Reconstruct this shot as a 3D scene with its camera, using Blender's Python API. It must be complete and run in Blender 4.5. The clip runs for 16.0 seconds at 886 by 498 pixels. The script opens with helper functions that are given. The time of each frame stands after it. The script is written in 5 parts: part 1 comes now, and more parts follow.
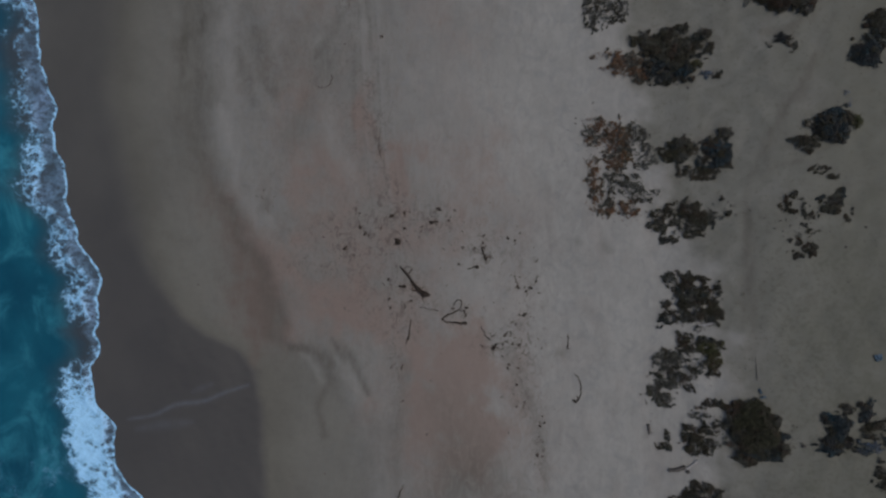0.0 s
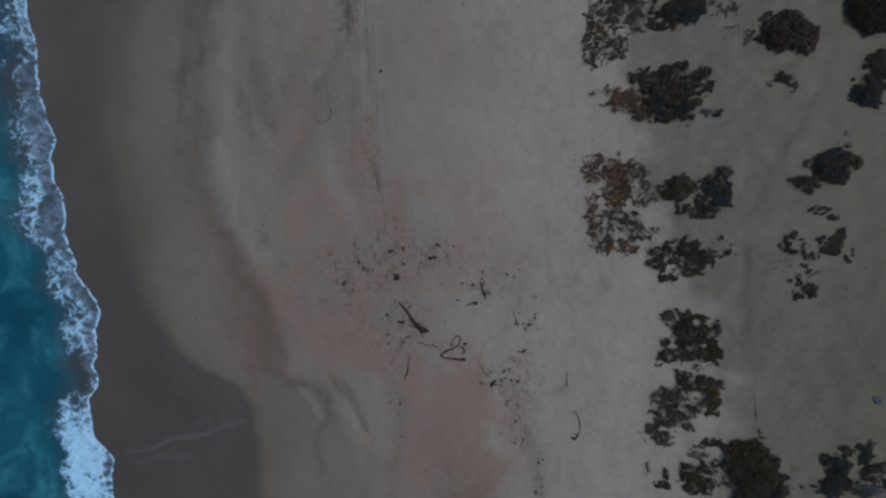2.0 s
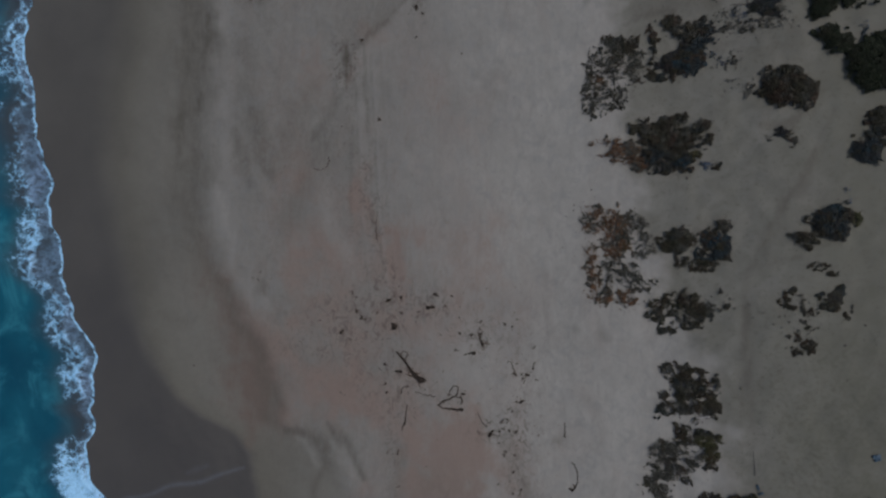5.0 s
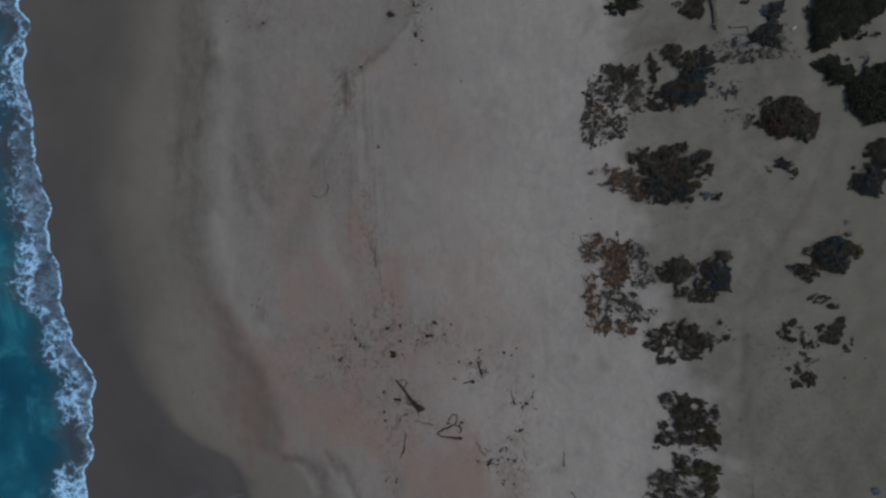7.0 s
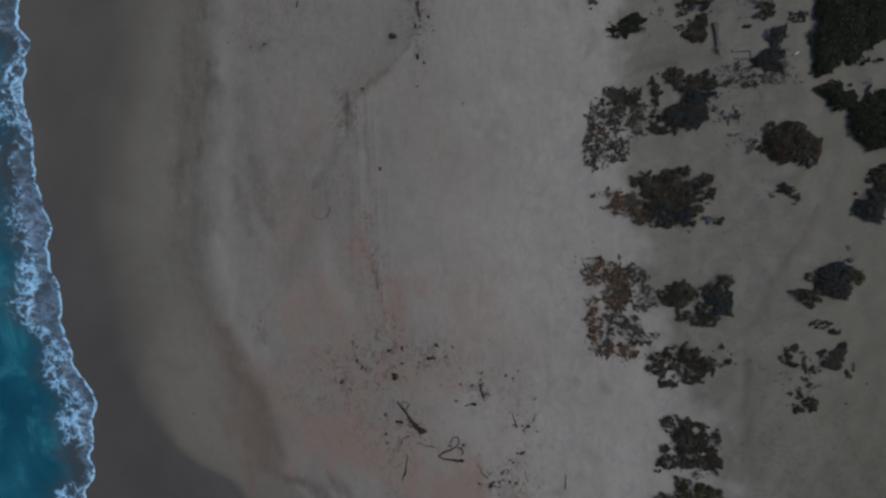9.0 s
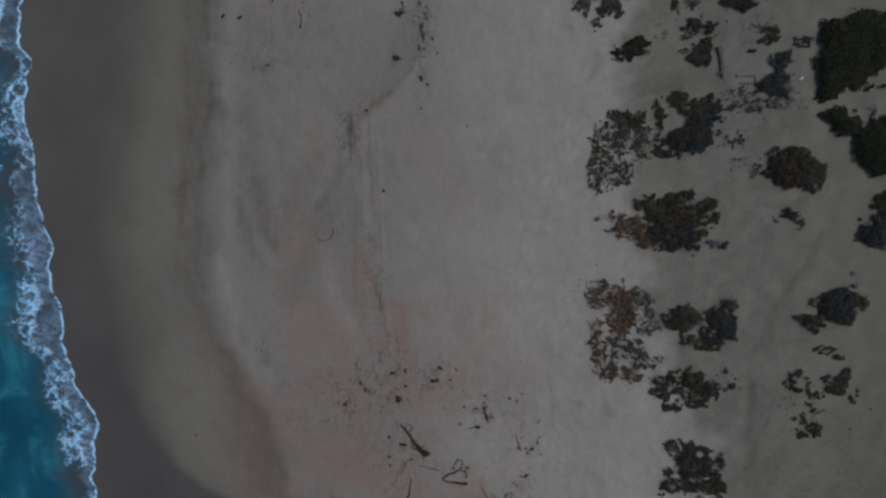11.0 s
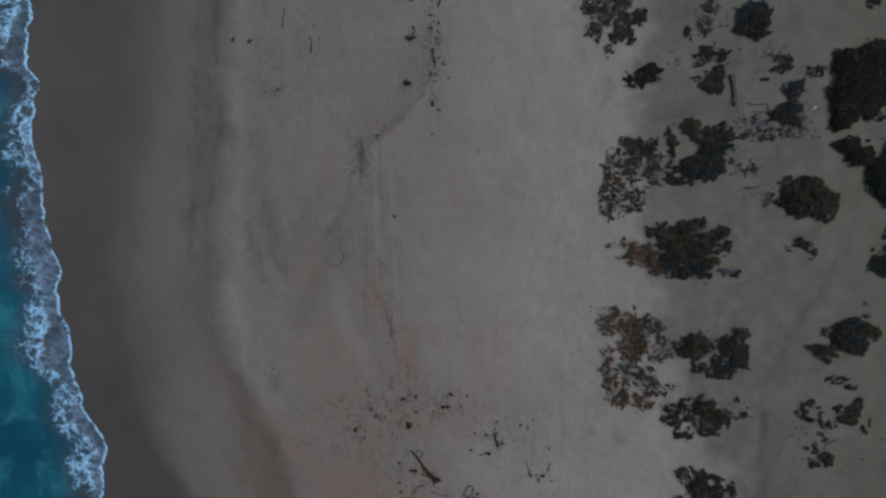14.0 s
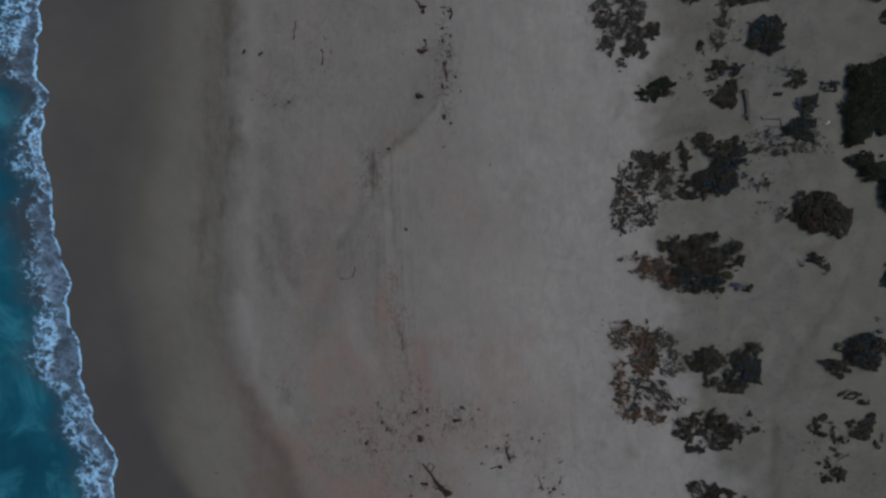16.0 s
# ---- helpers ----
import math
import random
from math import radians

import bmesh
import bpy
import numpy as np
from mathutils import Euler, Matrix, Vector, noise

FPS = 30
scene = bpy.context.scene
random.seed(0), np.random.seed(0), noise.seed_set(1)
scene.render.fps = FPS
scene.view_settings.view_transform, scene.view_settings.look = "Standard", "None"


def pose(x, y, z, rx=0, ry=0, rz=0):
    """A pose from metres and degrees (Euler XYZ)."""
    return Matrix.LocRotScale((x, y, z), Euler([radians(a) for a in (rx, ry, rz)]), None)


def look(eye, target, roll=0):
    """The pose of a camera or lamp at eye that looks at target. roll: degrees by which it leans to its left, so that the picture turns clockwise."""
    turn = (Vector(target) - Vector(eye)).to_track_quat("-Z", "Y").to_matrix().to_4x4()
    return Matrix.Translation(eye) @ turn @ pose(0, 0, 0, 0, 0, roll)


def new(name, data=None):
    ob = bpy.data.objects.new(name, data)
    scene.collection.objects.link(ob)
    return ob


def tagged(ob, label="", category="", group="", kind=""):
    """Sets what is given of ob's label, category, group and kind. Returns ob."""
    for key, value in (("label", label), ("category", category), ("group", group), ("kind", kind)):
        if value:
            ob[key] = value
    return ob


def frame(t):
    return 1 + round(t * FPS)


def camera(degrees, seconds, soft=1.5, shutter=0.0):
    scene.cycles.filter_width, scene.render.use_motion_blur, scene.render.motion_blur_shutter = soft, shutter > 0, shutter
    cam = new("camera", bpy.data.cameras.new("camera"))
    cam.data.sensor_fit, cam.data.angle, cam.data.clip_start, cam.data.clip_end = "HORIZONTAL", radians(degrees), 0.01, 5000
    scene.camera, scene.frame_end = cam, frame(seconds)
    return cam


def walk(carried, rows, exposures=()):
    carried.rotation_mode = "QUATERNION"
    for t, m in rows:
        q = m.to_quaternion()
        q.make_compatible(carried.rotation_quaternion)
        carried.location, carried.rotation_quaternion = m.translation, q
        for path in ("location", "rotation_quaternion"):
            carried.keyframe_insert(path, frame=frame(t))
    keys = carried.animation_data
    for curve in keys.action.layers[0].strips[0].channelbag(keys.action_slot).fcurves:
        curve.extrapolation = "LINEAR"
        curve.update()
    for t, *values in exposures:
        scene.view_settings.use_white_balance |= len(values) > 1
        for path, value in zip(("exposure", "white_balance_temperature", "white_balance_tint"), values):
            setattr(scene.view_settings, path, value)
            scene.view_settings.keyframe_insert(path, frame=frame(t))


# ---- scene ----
# ---------------------------------------------------------------- camera
cam = camera(76.0, 16.0, soft=2.5)
PATH = [
    (0, pose(0.000, 0.000, 60.407, 0.419, 1.060, -0.000)),
    (0.5, pose(0.046, 0.937, 60.397, 0.379, 1.083, 0.035)),
    (1, pose(0.097, 1.868, 60.352, 0.381, 1.107, 0.046)),
    (1.5, pose(0.144, 2.771, 60.293, 0.341, 1.107, 0.116)),
    (2, pose(0.188, 3.657, 60.288, 0.320, 1.137, 0.136)),
    (2.5, pose(0.225, 4.525, 60.276, 0.269, 1.164, 0.149)),
    (3, pose(0.253, 5.396, 60.216, 0.251, 1.164, 0.175)),
    (3.5, pose(0.277, 6.243, 60.175, 0.272, 1.148, 0.194)),
    (4, pose(0.296, 7.046, 60.183, 0.289, 1.155, 0.242)),
    (6.5, pose(0.446, 10.803, 60.016, 0.233, 1.143, 0.347)),
    (7, pose(0.426, 11.498, 60.010, 0.160, 1.149, 0.381)),
    (7.5, pose(0.381, 12.144, 59.997, 0.077, 1.152, 0.363)),
    (8, pose(0.312, 12.754, 60.011, 0.013, 1.135, 0.394)),
    (8.5, pose(0.220, 13.346, 59.983, -0.031, 1.080, 0.401)),
    (9, pose(0.100, 13.927, 59.956, -0.058, 1.011, 0.409)),
    (11.5, pose(-0.651, 16.781, 59.826, -0.191, 0.785, 0.490)),
    (12, pose(-0.832, 17.306, 59.783, -0.229, 0.765, 0.515)),
    (12.5, pose(-1.028, 17.782, 59.763, -0.234, 0.742, 0.536)),
    (13, pose(-1.254, 18.200, 59.750, -0.224, 0.686, 0.577)),
    (13.5, pose(-1.509, 18.574, 59.724, -0.253, 0.649, 0.558)),
    (14, pose(-1.779, 18.930, 59.705, -0.310, 0.615, 0.577)),
    (14.5, pose(-2.076, 19.270, 59.678, -0.361, 0.575, 0.556)),
    (15, pose(-2.401, 19.606, 59.676, -0.378, 0.532, 0.582)),
    (15.5, pose(-2.735, 19.962, 59.670, -0.406, 0.508, 0.616)),
    (16, pose(-3.076, 20.343, 59.661, -0.434, 0.482, 0.625)),
]
walk(cam, PATH, exposures=[(0.0, -0.10, 6500, 10), (9.0, -0.08, 6500, 10), (13.0, -0.09, 6470, 10), (16.0, -0.20, 6440, 10)])

# ---------------------------------------------------------------- light: overcast evening
SUN_ELEV, SUN_TURN = 68.0, 80.0
world = bpy.data.worlds.new("sky")
scene.world = world
world.use_nodes = True
wn = world.node_tree
sky = wn.nodes.new("ShaderNodeTexSky")
sky.sky_type = "NISHITA"
sky.sun_disc = False
sky.sun_elevation = radians(SUN_ELEV)
sky.sun_rotation = radians(SUN_TURN)
sky.air_density, sky.dust_density, sky.ozone_density = 1.0, 2.0, 1.0
back = wn.nodes["Background"]
back.inputs["Strength"].default_value = 0.09
wn.links.new(sky.outputs["Color"], back.inputs["Color"])

sun_data = bpy.data.lights.new("sun", "SUN")
sun_data.energy, sun_data.angle, sun_data.color = 1.5, radians(25), (1.0, 0.94, 0.86)
sun = new("sun", sun_data)
e, a = radians(SUN_ELEV), radians(SUN_TURN)
sun_dir = Vector((math.sin(a) * math.cos(e), math.cos(a) * math.cos(e), math.sin(e)))
sun.matrix_world = look(sun_dir * 200, (0, 0, 0))


# ---------------------------------------------------------------- material helpers
class Nodes:
    """A small wrapper to write node materials briefly."""

    def __init__(self, name):
        self.mat = bpy.data.materials.new(name)
        self.mat.use_nodes = True
        self.t = self.mat.node_tree
        self.bsdf = self.t.nodes["Principled BSDF"]

    def put(self, socket, v):
        if isinstance(v, bpy.types.NodeSocket):
            self.t.links.new(v, socket)
        elif isinstance(v, (tuple, list)) and len(v) == 3 and socket.type == "RGBA":
            socket.default_value = (*v, 1)
        else:
            socket.default_value = v

    def node(self, kind, **ins):
        n = self.t.nodes.new(kind)
        for k, v in ins.items():
            self.put(n.inputs[k], v)
        return n

    def pos(self, sx=1.0, sy=1.0, sz=1.0):
        g = self.t.nodes.new("ShaderNodeNewGeometry")
        m = self.t.nodes.new("ShaderNodeMapping")
        m.inputs["Scale"].default_value = (sx, sy, sz)
        self.t.links.new(g.outputs["Position"], m.inputs["Vector"])
        return m.outputs["Vector"]

    def noise(self, scale, detail=4.0, rough=0.55, vec=None, distort=0.0):
        n = self.node("ShaderNodeTexNoise", Scale=scale, Detail=detail, Roughness=rough, Distortion=distort)
        self.put(n.inputs["Vector"], vec if vec is not None else self.pos())
        return n.outputs["Fac"]

    def voronoi(self, scale, vec=None, feature="F1"):
        n = self.t.nodes.new("ShaderNodeTexVoronoi")
        n.feature = feature
        n.inputs["Scale"].default_value = scale
        self.put(n.inputs["Vector"], vec if vec is not None else self.pos())
        return n.outputs["Distance"]

    def ramp(self, fac, lo, hi, a=0.0, b=1.0):
        n = self.t.nodes.new("ShaderNodeMapRange")
        n.interpolation_type = "SMOOTHSTEP"
        self.put(n.inputs["Value"], fac)
        for k, v in (("From Min", lo), ("From Max", hi), ("To Min", a), ("To Max", b)):
            self.put(n.inputs[k], v)
        return n.outputs["Result"]

    def math(self, op, a, b=0.0):
        n = self.t.nodes.new("ShaderNodeMath")
        n.operation = op
        self.put(n.inputs[0], a)
        self.put(n.inputs[1], b)
        return n.outputs[0]

    def mix(self, fac, a, b, blend="MIX"):
        n = self.t.nodes.new("ShaderNodeMix")
        n.data_type, n.blend_type = "RGBA", blend
        self.put(n.inputs["Factor"], fac)
        self.put(n.inputs[6], a)
        self.put(n.inputs[7], b)
        return n.outputs[2]

    def scale_rgb(self, colour, value):
        n = self.t.nodes.new("ShaderNodeVectorMath")
        n.operation = "SCALE"
        self.put(n.inputs[0], colour)
        self.put(n.inputs["Scale"], value)
        return n.outputs[0]

    def attr(self, name):
        n = self.t.nodes.new("ShaderNodeAttribute")
        n.attribute_name = name
        return n.outputs["Fac"]

    def island(self):
        return self.t.nodes.new("ShaderNodeNewGeometry").outputs["Random Per Island"]

    def bump(self, height, strength, distance):
        n = self.node("ShaderNodeBump", Strength=strength, Distance=distance)
        self.put(n.inputs["Height"], height)
        self.t.links.new(n.outputs["Normal"], self.bsdf.inputs["Normal"])

    def out(self, colour, rough, spec=0.3):
        self.put(self.bsdf.inputs["Base Color"], colour)
        self.put(self.bsdf.inputs["Roughness"], rough)
        self.put(self.bsdf.inputs["Specular IOR Level"], spec)
        return self.mat


def sand_material():
    m = Nodes("beach_sand")
    wet, tint, dune, band, stain_shade, dirt, pale = (m.attr(k) for k in ("wet", "tint", "dune", "band", "stain_shade", "dirt", "pale"))
    herb_vignette, light, rill, olive = (m.attr(k) for k in ("herb_vignette", "light", "rill", "olive"))
    broad = m.noise(0.09, 5, 0.6)
    patch = m.noise(0.45, 6, 0.6, distort=0.8)
    mid = m.noise(2.4, 5, 0.7)
    grain = m.noise(9.0, 3, 0.7)
    drift = m.noise(0.16, 5, 0.62, vec=m.pos(1.5, 0.55, 1), distort=0.7)
    streak = m.noise(0.8, 6, 0.68, vec=m.pos(1.5, 0.65, 1), distort=1.6)
    fleck = m.noise(1.3, 6, 0.75, vec=m.pos(1.3, 0.9, 1), distort=1.2)
    dry = m.mix(pale, DRY_A, DRY_B)
    dry = m.scale_rgb(dry, m.ramp(broad, 0.3, 0.7, 0.93, 1.06))
    dry = m.scale_rgb(dry, m.ramp(patch, 0.3, 0.72, 0.95, 1.04))
    dry = m.scale_rgb(dry, m.ramp(streak, 0.40, 0.72, 1.02, 0.93))
    dry = m.mix(m.math("MULTIPLY", m.ramp(m.noise(0.7, 5, 0.65, distort=1.0), 0.48, 0.66), 0.35), dry, (0.168, 0.172, 0.172))
    dry = m.scale_rgb(dry, m.ramp(m.noise(0.33, 3, 0.5, distort=0.5), 0.60, 0.74, 1.0, 0.90))
    dry = m.mix(m.math("MULTIPLY", m.ramp(drift, 0.49, 0.66), 0.18), dry, (0.194, 0.162, 0.143))
    dry = m.scale_rgb(dry, m.ramp(m.noise(0.24, 6, 0.7, vec=m.pos(1.5, 0.7, 1), distort=1.2), 0.52, 0.72, 1.0, 0.91))
    # wind and swash streaks run along the shore
    brush = m.noise(0.55, 8, 0.66, vec=m.pos(2.2, 0.35, 1), distort=1.2)
    dry = m.scale_rgb(dry, m.ramp(brush, 0.35, 0.72, 1.015, 0.955))
    scuff = m.noise(1.1, 6, 0.75, vec=m.pos(1.2, 0.6, 1), distort=0.9)
    dry = m.mix(m.math("MULTIPLY", m.ramp(scuff, 0.60, 0.74), 0.4), dry, (0.125, 0.120, 0.112))
    col = m.mix(band, dry, m.mix(m.ramp(broad, 0.35, 0.65), DAMP_A, DAMP_B))
    col = m.mix(m.math("MULTIPLY", m.ramp(m.math("ADD", tint, m.math("ADD", m.math("MULTIPLY", m.math("SUBTRACT", patch, 0.5), 0.5), m.math("MULTIPLY", m.math("SUBTRACT", streak, 0.5), 0.8))), 0.0, 1.1), 0.85), col, m.mix(m.math("MINIMUM", m.math("MULTIPLY", band, 1.8), 1.0), RED, RED_DAMP_SHADE))
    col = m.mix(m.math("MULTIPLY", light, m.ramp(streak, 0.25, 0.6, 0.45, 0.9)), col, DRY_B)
    veg = m.mix(m.ramp(patch, 0.3, 0.7), DUNE_A, DUNE_B)
    veg = m.mix(m.math("MULTIPLY", m.ramp(m.noise(0.23, 5, 0.6, distort=0.7), 0.5, 0.72), 0.55), veg, (0.176, 0.170, 0.154))
    veg = m.mix(m.math("MULTIPLY", m.ramp(m.noise(0.3, 5, 0.62, distort=0.9), 0.55, 0.75), 0.5), veg, (0.108, 0.096, 0.080))
    veg = m.mix(m.math("MULTIPLY", m.ramp(mid, 0.50, 0.72), 0.5), veg, (0.070, 0.068, 0.050))
    # speckled herb ground, its darker tone also painting in the lens falloff
    veg = m.mix(herb_vignette, veg, m.mix(m.ramp(mid, 0.42, 0.60), (0.128, 0.126, 0.107), (0.092, 0.092, 0.073)))
    veg = m.mix(m.math("MULTIPLY", olive, m.ramp(patch, 0.3, 0.7, 0.5, 0.9)), veg, (0.102, 0.101, 0.081))
    col = m.mix(dune, col, veg)
    col = m.mix(m.math("MULTIPLY", stain_shade, m.ramp(streak, 0.3, 0.6, 0.55, 1.0)), col, STAIN_SHADE)
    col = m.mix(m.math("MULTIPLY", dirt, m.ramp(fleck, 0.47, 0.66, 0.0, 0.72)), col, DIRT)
    soaked = m.mix(m.ramp(broad, 0.3, 0.7), WET_A, WET_B)
    col = m.mix(wet, col, soaked)
    col = m.mix(m.math("MULTIPLY", rill, m.ramp(streak, 0.25, 0.6, 0.35, 0.9)), col, (0.125, 0.140, 0.165))
    # fine grain over all, weaker where the sand is wet
    col = m.scale_rgb(col, m.ramp(mid, 0.3, 0.7, m.ramp(wet, 0, 1, 0.98, 0.99), m.ramp(wet, 0, 1, 1.02, 1.01)))
    col = m.scale_rgb(col, m.ramp(grain, 0.25, 0.75, 0.985, 1.015))
    m.bump(m.math("ADD", grain, m.math("MULTIPLY", m.noise(1.7, 5, 0.6), 2.0)), m.ramp(wet, 0, 1, 0.3, 0.05), 0.04)
    return m.out(col, m.ramp(wet, 0.0, 1.0, 0.95, 0.45), m.ramp(wet, 0.0, 1.0, 0.2, 0.35))


def sea_material():
    m = Nodes("sea_water")
    foam, lace, shoal, film = m.attr("foam"), m.attr("lace"), m.attr("shoal"), m.attr("film")

    def warped(sx, sy, scale, amount):
        """Position bent by a noise, so that cells lose their regular look."""
        n = m.node("ShaderNodeTexNoise", Scale=scale, Detail=4.0, Roughness=0.6)
        m.put(n.inputs["Vector"], m.pos())
        off = m.t.nodes.new("ShaderNodeVectorMath")
        off.operation = "MULTIPLY_ADD"
        m.put(off.inputs[0], n.outputs["Color"])
        off.inputs[1].default_value = (amount, amount, 0)
        m.put(off.inputs[2], m.pos(sx, sy, 1))
        return off.outputs[0]

    # foam web: froth along the rims of uneven cells, clear water inside them
    def web(scale, vec):
        return m.ramp(m.voronoi(scale, vec, "DISTANCE_TO_EDGE"), 0.0, 0.40, 1.0, 0.0)

    rough = m.noise(0.9, 8, 0.7, distort=1.4)
    cells = m.math("MULTIPLY", web(0.75, warped(0.8, 1.15, 1.1, 1.5)), 0.46)
    cells = m.math("ADD", cells, m.math("MULTIPLY", web(1.9, warped(0.85, 1.1, 2.2, 1.0)), 0.36))
    cells = m.math("ADD", cells, m.math("MULTIPLY", web(4.6, warped(1, 1, 4.0, 0.5)), 0.2))
    cells = m.math("ADD", cells, m.math("MULTIPLY", m.math("SUBTRACT", rough, 0.5), 0.7))
    patches = m.noise(0.17, 5, 0.62, distort=0.9)
    drawn = m.noise(1.1, 7, 0.7, vec=m.pos(0.35, 1.5, 1), distort=0.8)
    spread = m.math("ADD", lace, m.math("MULTIPLY", m.math("SUBTRACT", patches, 0.5), 1.2))
    strand = m.ramp(m.math("ABSOLUTE", m.math("SUBTRACT", m.noise(0.62, 8, 0.68, vec=m.pos(0.85, 1.1, 1), distort=1.3), 0.5)), 0.0, 0.085, 1.0, 0.0)
    strand = m.math("MULTIPLY", strand, m.ramp(cells, 0.35, 0.75, 0.35, 1.0))
    loose = m.math("MULTIPLY", strand, m.math("MULTIPLY", m.ramp(spread, 0.36, 0.95), m.ramp(m.noise(0.42, 5, 0.65, distort=1.0), 0.42, 0.62)))
    dense = m.math("ADD", m.math("ADD", foam, m.math("MULTIPLY", m.math("SUBTRACT", cells, 0.55), 1.25)), m.math("MULTIPLY", m.math("SUBTRACT", rough, 0.5), 0.4))
    thick = m.math("MULTIPLY", m.ramp(dense, 0.30, 0.84), m.ramp(foam, 0.0, 0.14))
    # thin bright threads where the froth has been drawn out
    thread = m.ramp(m.math("ABSOLUTE", m.math("SUBTRACT", m.noise(1.5, 7, 0.66, vec=m.pos(0.9, 1.2, 1), distort=1.1), 0.5)), 0.0, 0.035, 1.0, 0.0)
    thread = m.math("MULTIPLY", thread, m.ramp(m.math("ADD", foam, m.math("MULTIPLY", film, 0.35)), 0.06, 0.5, 0.0, 0.85))
    streaks = m.math("MULTIPLY", film, m.ramp(m.math("ADD", drawn, m.math("MULTIPLY", m.math("SUBTRACT", cells, 0.55), 0.5)), 0.40, 0.80, 0.10, 0.62))
    white = m.math("MAXIMUM", m.math("MAXIMUM", m.math("MULTIPLY", loose, 0.62), thick), m.math("MAXIMUM", streaks, thread))
    white = m.math("MINIMUM", white, 1.0)
    deep = m.mix(m.ramp(m.noise(0.10, 5, 0.6), 0.3, 0.7), SEA_A, SEA_B)
    milky = m.mix(m.math("MULTIPLY", m.ramp(m.noise(0.16, 7, 0.66, vec=m.pos(1.0, 0.8, 1), distort=0.8), 0.46, 0.72), 0.75), deep, (0.035, 0.21, 0.28))
    water = m.mix(shoal, milky, (0.052, 0.058, 0.066))
    fluff = m.math("ADD", m.math("MULTIPLY", m.noise(0.75, 8, 0.72, distort=0.8), 1.1), m.math("MULTIPLY", dense, 0.30))
    foam_c = m.mix(m.ramp(m.math("ADD", fluff, m.math("MULTIPLY", thread, 0.3)), 0.50, 1.02), FOAM_A, FOAM_B)
    foam_c = m.mix(m.math("MULTIPLY", film, 0.6), foam_c, (0.26, 0.34, 0.52))
    foam_c = m.scale_rgb(foam_c, m.ramp(m.noise(7.0, 4, 0.7), 0.3, 0.7, 0.88, 1.08))
    col = m.mix(white, water, foam_c)
    ripple = m.noise(0.5, 3, 0.6, distort=1.5)
    m.bump(m.math("ADD", m.math("MULTIPLY", ripple, 0.15), m.math("MULTIPLY", white, 0.6)), 0.2, 0.12)
    return m.out(col, m.ramp(white, 0, 1, 0.32, 0.9), 0.12)


def leaf_material(name, a, b, c, d=None, e=None):
    m = Nodes(name)
    col = m.mix(m.island(), a, b)
    col = m.mix(m.ramp(m.noise(0.9, 4, 0.6), 0.4, 0.7), col, c)
    if d:
        field = m.noise(0.55, 4, 0.6, distort=0.6)
        col = m.mix(m.math("MULTIPLY", m.ramp(field, 0.52, 0.66), 0.75), col, d)
        col = m.mix(m.math("MULTIPLY", m.ramp(field, 0.46, 0.33), 0.75), col, e)
    col = m.scale_rgb(col, m.ramp(m.noise(2.6, 4, 0.65, distort=0.6), 0.3, 0.72, 0.74, 1.36))
    col = m.scale_rgb(col, m.ramp(m.noise(14.0, 2), 0.2, 0.8, 0.8, 1.2))
    return m.out(col, 0.65, 0.25)


def rough_material(name, a, b, scale=6.0, rough=0.8, spec=0.25):
    m = Nodes(name)
    n1 = m.noise(scale, 5, 0.65, vec=m.pos(1, 1, 1), distort=0.5)
    col = m.mix(m.ramp(n1, 0.3, 0.7), a, b)
    col = m.scale_rgb(col, m.ramp(m.noise(scale * 7, 3), 0.25, 0.75, 0.8, 1.2))
    m.bump(n1, 0.6, 0.03)
    return m.out(col, rough, spec)


DRY_A, DRY_B = (0.166, 0.160, 0.146), (0.238, 0.232, 0.215)
RED, RED_DAMP_SHADE = (0.182, 0.139, 0.119), (0.122, 0.092, 0.078)
DAMP_A, DAMP_B = (0.104, 0.099, 0.084), (0.124, 0.119, 0.101)
STAIN_SHADE, DIRT = (0.088, 0.082, 0.070), (0.075, 0.062, 0.052)
DUNE_A, DUNE_B = (0.128, 0.125, 0.107), (0.157, 0.154, 0.136)
WET_A, WET_B = (0.058, 0.054, 0.050), (0.071, 0.066, 0.060)
SEA_A, SEA_B = (0.004, 0.053, 0.092), (0.008, 0.092, 0.140)
FOAM_A, FOAM_B = (0.15, 0.36, 0.57), (0.37, 0.68, 0.96)
SAND = sand_material()
SEA = sea_material()
LEAF = {
    "g": leaf_material("dark_green_leaves", (0.022, 0.021, 0.013), (0.036, 0.034, 0.020), (0.032, 0.026, 0.018), (0.048, 0.029, 0.020), (0.015, 0.025, 0.029)),
    "m": leaf_material("mossy_olive_leaves", (0.020, 0.021, 0.011), (0.034, 0.034, 0.017), (0.026, 0.025, 0.015)),
    "d": leaf_material("dense_mat_leaves", (0.008, 0.013, 0.006), (0.015, 0.021, 0.009), (0.013, 0.014, 0.007)),
    "o": leaf_material("olive_leaves", (0.052, 0.050, 0.018), (0.030, 0.035, 0.016), (0.044, 0.040, 0.018)),
    "r": leaf_material("rust_brown_leaves", (0.138, 0.068, 0.034), (0.082, 0.050, 0.031), (0.060, 0.052, 0.036)),
    "k": leaf_material("grey_brown_leaves", (0.066, 0.064, 0.053), (0.036, 0.039, 0.031), (0.046, 0.044, 0.038)),
    "b": leaf_material("blue_grey_leaves", (0.015, 0.024, 0.028), (0.022, 0.034, 0.040), (0.022, 0.021, 0.020), (0.012, 0.044, 0.062), (0.032, 0.023, 0.019)),
    "s": leaf_material("silver_blue_leaves", (0.056, 0.074, 0.102), (0.044, 0.066, 0.102), (0.068, 0.080, 0.098)),
}
